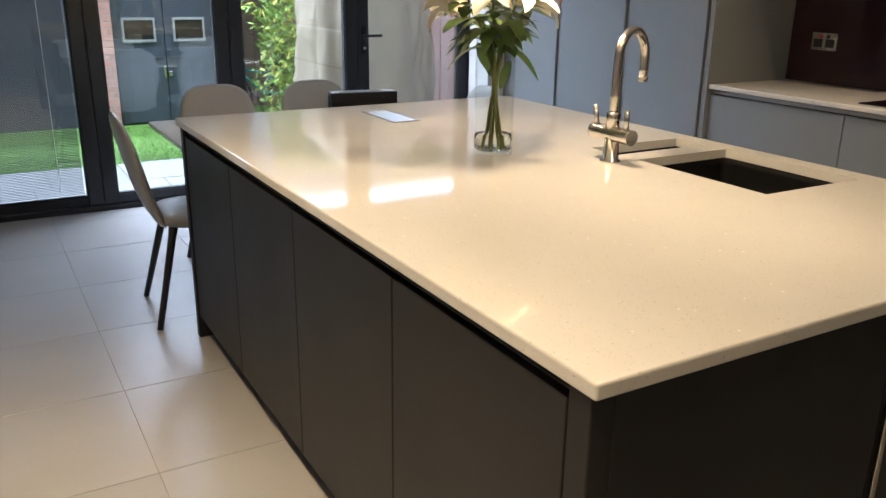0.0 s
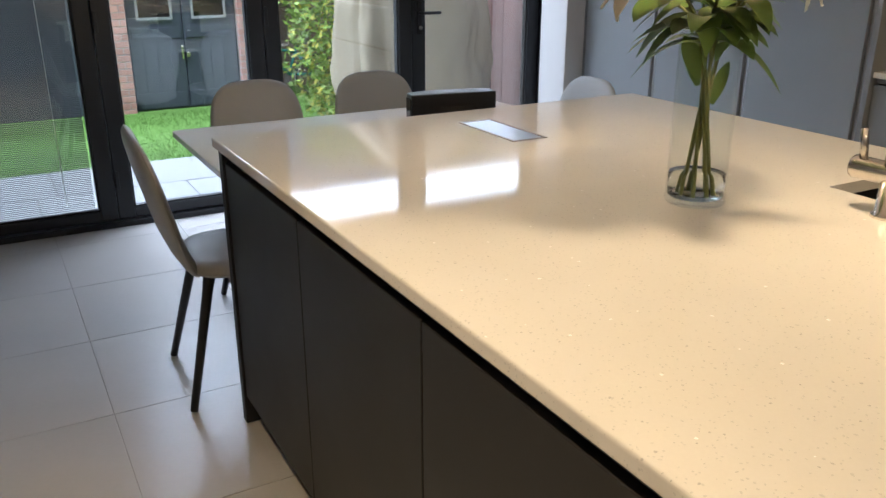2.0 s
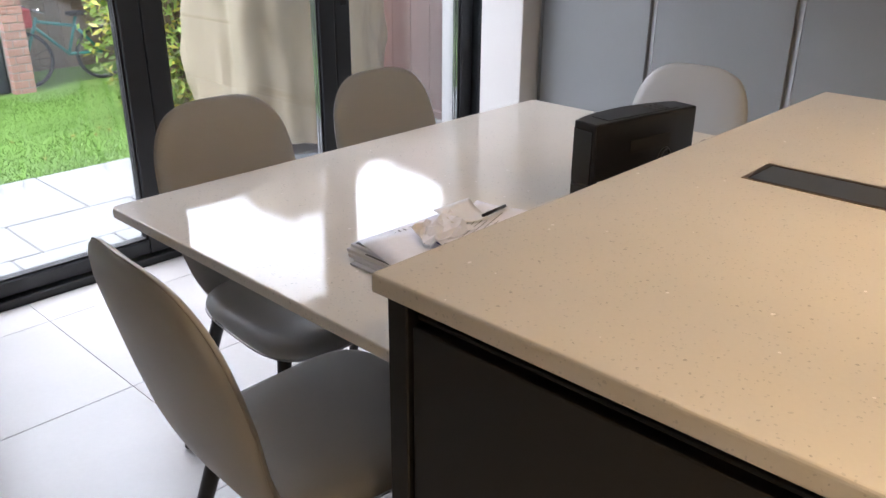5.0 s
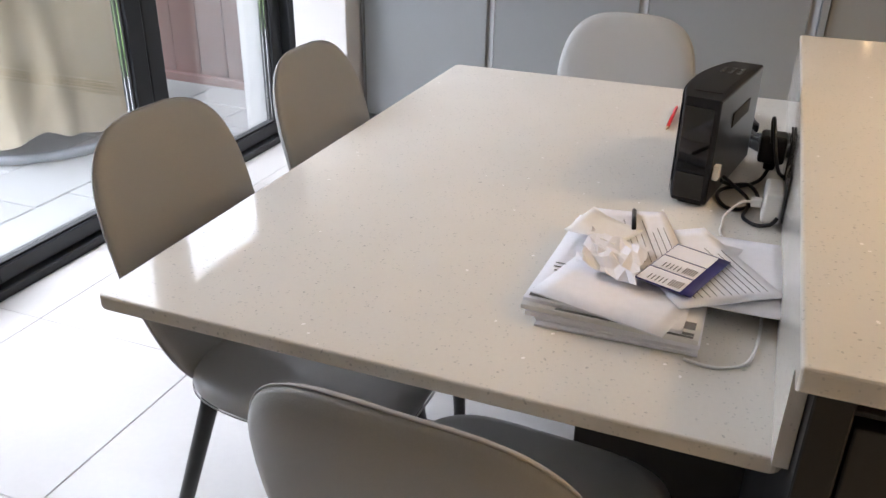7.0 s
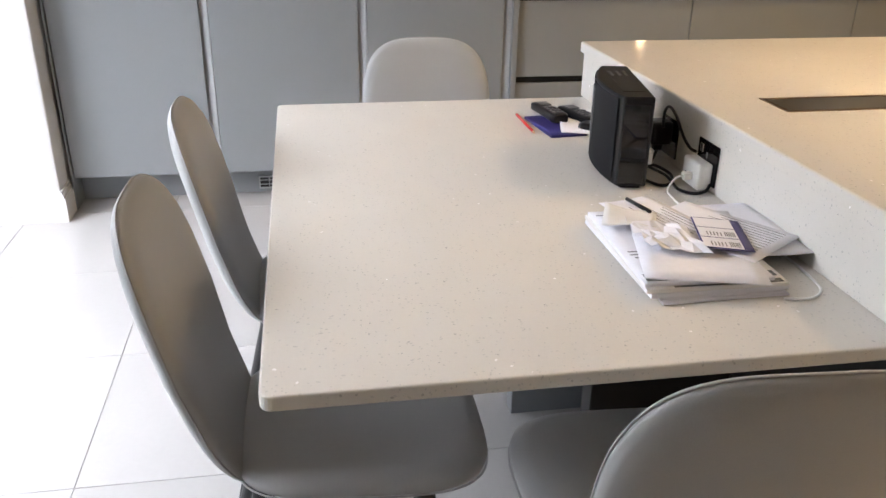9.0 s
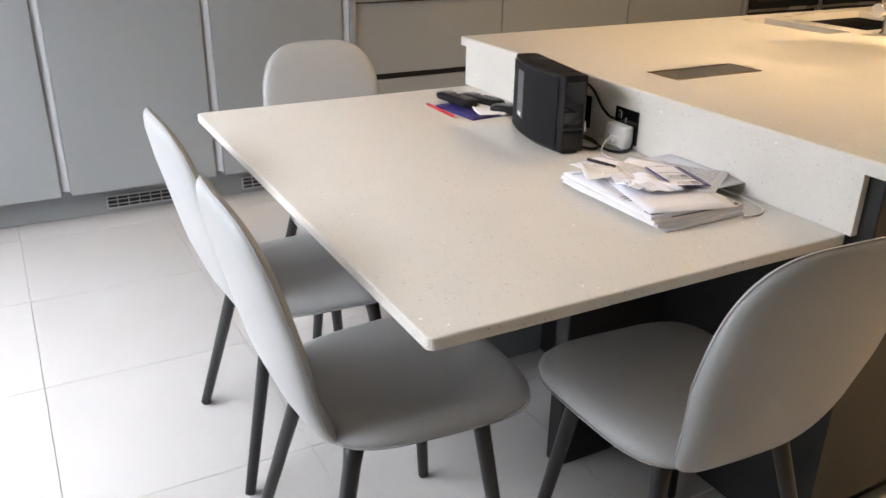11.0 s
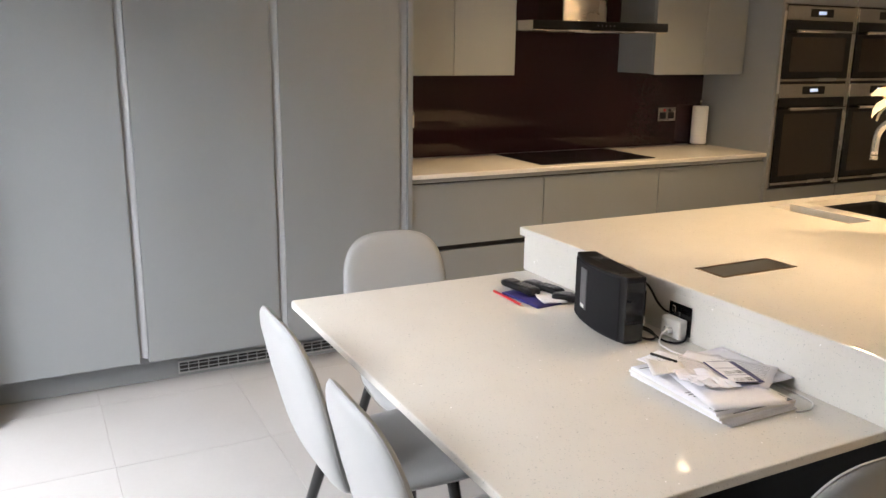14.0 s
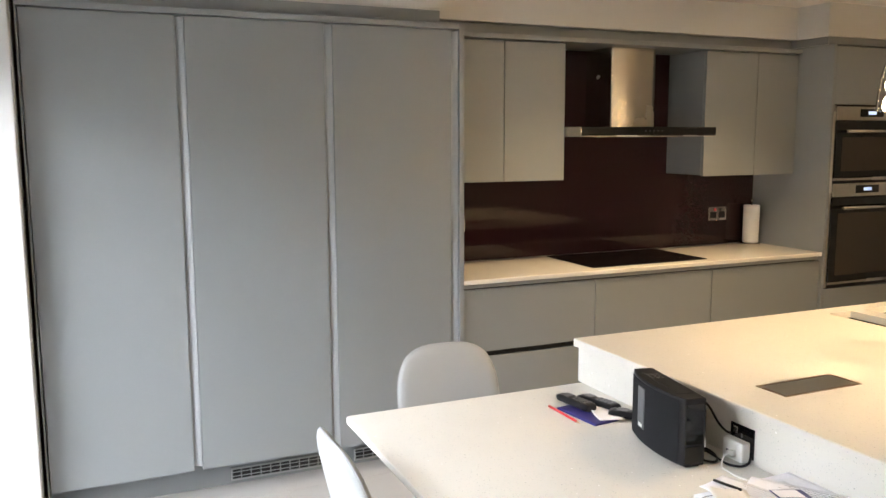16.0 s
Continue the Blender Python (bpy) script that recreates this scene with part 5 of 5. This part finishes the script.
def board_fence(name, p, q, base, height, width, material, label):
    """Upright boards with small gaps on two rails."""
    p, q = Vector(p), Vector(q)
    d = (q - p)
    n = int(d.length / (width + 0.006))
    ang = math.degrees(math.atan2(d.y, d.x))
    f = new(name)
    tagged(f, label, "fence")
    f.matrix_basis = pose(p.x, p.y, base, 0, 0, ang)
    bm = rbox(0, width, -0.011, 0.011, 0, height, 0.002)
    me = bpy.data.meshes.new("board")
    bm.to_mesh(me)
    bm.free()
    me.materials.append(material)
    rr = random.Random(4)
    for k in range(n):
        o = new("board", me)
        o.parent = f
        o.location = (k * (width + 0.006), rr.uniform(-0.004, 0.004), rr.uniform(0, 0.02))
    for z in (0.3, height - 0.3):
        link("rail", rbox(0, d.length, 0.0155, 0.055, z, z + 0.08, 0.002), material, f)


board_fence("timber_fence", (2.40, 11.0, 0), (7.6, 11.0, 0), GZ, 1.85, 0.14, FENCE, "weathered brown upright board fence behind the lawn")
board_fence("timber_fence", (3.42, 4.96, 0), (3.70, 10.9, 0), GZ, 2.4, 0.19, REDBOARD, "red brown smooth board fence beside the patio")


# covered hanging chair: canvas cover over a round tube base
cov = thing("covered_garden_chair", (2.36, 5.85, -0.05), "tall hanging garden chair under a beige canvas cover", "covered chair")
bm = bmesh.new()
rows = []
NS = 120
for j in range(52):
    v = j / 51
    z = 0.07 + 1.93 * v
    half_x = 0.56 * (1 - 0.10 * v - 0.55 * max(0, v - 0.82) / 0.18)
    half_y = 0.42 * (1 - 0.12 * v - 0.55 * max(0, v - 0.82) / 0.18)
    ring = []
    for i in range(NS):
        t = 2 * math.pi * i / NS
        c, s = math.cos(t), math.sin(t)
        k = 2 / 3.2
        ux, uy = math.copysign(abs(c) ** k, c), math.copysign(abs(s) ** k, s)
        fold = 0.034 * (1 - 0.6 * v) * math.sin(9 * t + 1.6 * math.sin(3 * t) + 1.5 * v) + 0.05 * noise.noise(Vector((ux * 2.2, uy * 2.2, z * 2.4))) + 0.055 * abs(noise.noise(Vector((ux * 2.6 + 0.8 * z, uy * 2.6, z * 1.7)))) - 0.040 * abs(noise.noise(Vector((ux * 4.5 - 1.2 * z, uy * 4.5 + 2, z * 2.6))))
        sag = 0.03 * math.sin(5 * t) * (1 - v) ** 4
        ring.append(bm.verts.new((2.36 + (half_x + fold) * ux, 5.85 + (half_y + fold) * uy, z + sag)))
    rows.append(ring)
for a, b in zip(rows, rows[1:]):
    for i in range(NS):
        bm.faces.new((a[i], a[(i + 1) % NS], b[(i + 1) % NS], b[i])).smooth = True
bm.faces.new(rows[-1])
part("canvas_cover", bm, CANVAS, cov, "creased beige canvas cover")
part("base_ring", tube([(2.36 + 0.52 * math.cos(2 * math.pi * k / 40), 5.85 + 0.45 * math.sin(2 * math.pi * k / 40), -0.022) for k in range(41)], 0.024, 10, cap=False), TUBE, cov, "grey tubular steel base")
part("post", tube([(2.36, 6.22, -0.02), (2.36, 6.20, 1.85)], 0.03, 12), TUBE, cov)

# shrub
sh = thing("shrub", (2.75, 7.7, gz(7.8)), "variegated evergreen shrub with yellow green leaves", "shrub")
rnd = random.Random(12)
lv, lf, yv, yf = [], [], [], []
for k in range(14):
    a = 2 * math.pi * k / 14
    r = rnd.uniform(0.2, 0.5)
    part("branch", tube(smooth_path([(2.75 + 0.05 * math.cos(a), 7.75 + 0.05 * math.sin(a), gz(7.8)), (2.75 + 0.5 * r * math.cos(a), 7.75 + 0.5 * r * math.sin(a), 0.6), (2.75 + r * math.cos(a), 7.75 + r * math.sin(a), rnd.uniform(1.2, 2.2))]), 0.016, 6, 0.005), TWIG, sh)
for k in range(9000):
    z = rnd.uniform(-0.14, 2.4)
    a = rnd.uniform(0, 2 * math.pi)
    env = 0.74 * (1 - 0.25 * abs(z - 1.2)) * (1 + 0.35 * noise.noise(Vector((3 * math.cos(a), 3 * math.sin(a), z * 2.2))))
    r = env * rnd.random() ** 0.35
    c = Vector((2.68 + r * math.cos(a), 7.78 + 0.8 * r * math.sin(a), z))
    d = Vector((rnd.uniform(-1, 1), rnd.uniform(-1, 1), rnd.uniform(-0.6, 0.8))).normalized()
    s = d.cross(Vector((rnd.uniform(-1, 1), rnd.uniform(-1, 1), rnd.uniform(-1, 1)))).normalized()
    n1, w = rnd.uniform(0.030, 0.055), rnd.uniform(0.010, 0.018)
    vv, ff = (yv, yf) if rnd.random() < 0.22 + 0.25 * noise.noise(c * 3) else (lv, lf)
    i = len(vv)
    vv += [tuple(c - d * n1), tuple(c + s * w), tuple(c + d * n1), tuple(c - s * w)]
    ff.append((i, i + 1, i + 2, i + 3))
for nm, vv, ff, mt in (("green_leaves", lv, lf, LEAF), ("yellow_leaves", yv, yf, LEAFY)):
    me = bpy.data.meshes.new(nm)
    me.from_pydata([(x - 2.75, y - 7.7, z - gz(7.8)) for x, y, z in vv], [], ff)
    me.materials.append(mt)
    o = new(nm, me)
    o.parent = sh
    o["kind"] = "stuff"

# bicycle by the fence
GZ = gz(10.2)
bk = thing("bicycle", (2.75, 10.15, GZ), "small teal bicycle with a red basket leaning by the fence", "bicycle")
for cx in (2.40, 3.15):
    w = part("wheel", tube([(cx + 0.25 * math.cos(2 * math.pi * k / 32), 10.15, GZ + 0.27 + 0.25 * math.sin(2 * math.pi * k / 32)) for k in range(33)], 0.018, 8, cap=False), RUBBER, bk, "black bicycle tyre")
    for k in range(8):
        a = math.pi * k / 8
        part("spoke", tube([(cx + 0.24 * math.cos(a), 10.15, GZ + 0.27 + 0.24 * math.sin(a)), (cx - 0.24 * math.cos(a), 10.15, GZ + 0.27 - 0.24 * math.sin(a))], 0.002, 4), STEEL, w)
for q in (((2.40, GZ + 0.27), (2.56, GZ + 0.66)), ((2.56, GZ + 0.62), (2.92, GZ + 0.55)), ((2.54, GZ + 0.56), (2.82, GZ + 0.29)), ((2.82, GZ + 0.29), (2.94, GZ + 0.64)), ((2.82, GZ + 0.29), (3.15, GZ + 0.27)), ((2.92, GZ + 0.55), (3.15, GZ + 0.27))):
    part("frame_tube", tube([(q[0][0], 10.15, q[0][1]), (q[1][0], 10.15, q[1][1])], 0.016, 8), TEAL, bk)
part("saddle", rbox(2.86, 3.04, 10.09, 10.21, GZ + 0.65, GZ + 0.69, 0.015, 2), RUBBER, bk)
part("handlebar", tube(smooth_path([(2.50, 9.91, GZ + 0.76), (2.57, 10.00, GZ + 0.72), (2.57, 10.30, GZ + 0.72), (2.50, 10.39, GZ + 0.76)]), 0.011, 8), STEEL, bk)
part("basket", rbox(2.30, 2.48, 10.03, 10.27, GZ + 0.58, GZ + 0.76, 0.02, 2), REDPAINT, bk, "red front basket")

# far tree line behind the fence
for (tx0, ty0, ht, sd) in ((-3.5, 15.0, 6.5, 3), (2.6, 16.0, 7.5, 4), (7.5, 14.5, 6.0, 5)):
    tr = thing("tree", (tx0, ty0, GZ), "leafy green garden tree beyond the fence", "tree", "trees beyond the fence")
    part("trunk", tube([(tx0, ty0, GZ), (tx0 + 0.1, ty0, ht * 0.4), (tx0 - 0.1, ty0 + 0.1, ht * 0.8)], 0.16, 10, 0.04), TWIG, tr)
    rnd = random.Random(sd)
    vv, ff = [], []
    for k in range(5):
        a = k * 1.3
        part("limb", tube([(tx0, ty0, ht * (0.30 + 0.08 * k)), (tx0 + 1.2 * math.cos(a), ty0 + 1.2 * math.sin(a), ht * (0.5 + 0.09 * k))], 0.06, 7, 0.02), TWIG, tr)
    for k in range(5200):
        d = Vector((rnd.gauss(0, 1), rnd.gauss(0, 1), rnd.gauss(0, 1))).normalized()
        r = (1.7 + 0.8 * noise.noise(d * 2.1 + Vector((sd, 0, 0)))) * rnd.random() ** 0.4
        c = Vector((d.x * r, d.y * r, ht * 0.62 + d.z * r * 1.15))
        e = Vector((rnd.uniform(-1, 1), rnd.uniform(-1, 1), rnd.uniform(-1, 1))).normalized()
        s = e.cross(d).normalized()
        i = len(vv)
        vv += [tuple(c - e * 0.09), tuple(c + s * 0.04), tuple(c + e * 0.09), tuple(c - s * 0.04)]
        ff.append((i, i + 1, i + 2, i + 3))
    me = bpy.data.meshes.new("crown")
    me.from_pydata(vv, [], ff)
    me.materials.append(LEAF)
    o = new("crown", me)
    o.parent = tr

# ---- patio flags ----
patio = structure("pavement", rbox(-8, 8, 4.765, 6.255, -0.0615, -0.058, 0), STONEJOINT, "pale sandstone flag patio outside the doors", "patio")
courses = ((4.765, 5.19, (0.44, 0.90, 0.60)), (5.198, 5.60, (0.60, 0.44, 0.90)), (5.608, 6.25, (0.90, 0.55, 0.62)))
cache = {}
for c, (ya, yb, widths) in enumerate(courses):
    x, k = -3.47 + 0.13 * c, 0
    while x < 5.0:
        w = widths[k % 3]
        key = (c, k % 3)
        if key not in cache:
            bm = rbox(0, w - 0.010, 0, yb - ya, 0, 0.026, 0.004)
            me = bpy.data.meshes.new("flagstone")
            bm.to_mesh(me)
            bm.free()
            me.materials.append(STONE)
            cache[key] = me
        o = new("flagstone", cache[key])
        o.parent = patio
        o.location = (x, ya, -0.076 + 0.001 * (k % 3))
        x += w
        k += 1

# ---- floor tiles ----
PX, PY = 0.603, 0.588
bm = rbox(0.001, PX - 0.001, 0.001, PY - 0.001, -0.010, 0.0, 0.0009)
tile_me = bpy.data.meshes.new("tile")
bm.to_mesh(tile_me)
bm.free()
tile_me.materials.append(TILE)
i0, i1 = math.floor((X0 + 0.342) / PX), math.ceil((X1 + 0.342) / PX)
j0, j1 = math.floor((Y0 - 2.09) / PY), math.ceil((4.62 - 2.09) / PY)
for i in range(i0, i1):
    for j in range(j0, j1):
        x, y = -0.342 + PX * i, 2.09 + PY * j
        me = tile_me
        if y + PY > 4.63:
            bm = rbox(0.001, PX - 0.001, 0.001, 4.628 - y, -0.010, 0.0, 0.0009)
            me = bpy.data.meshes.new("tile")
            bm.to_mesh(me)
            bm.free()
            me.materials.append(TILE)
        o = new("tile", me)
        o.parent = floor
        o.location = (x, y, 0.0)
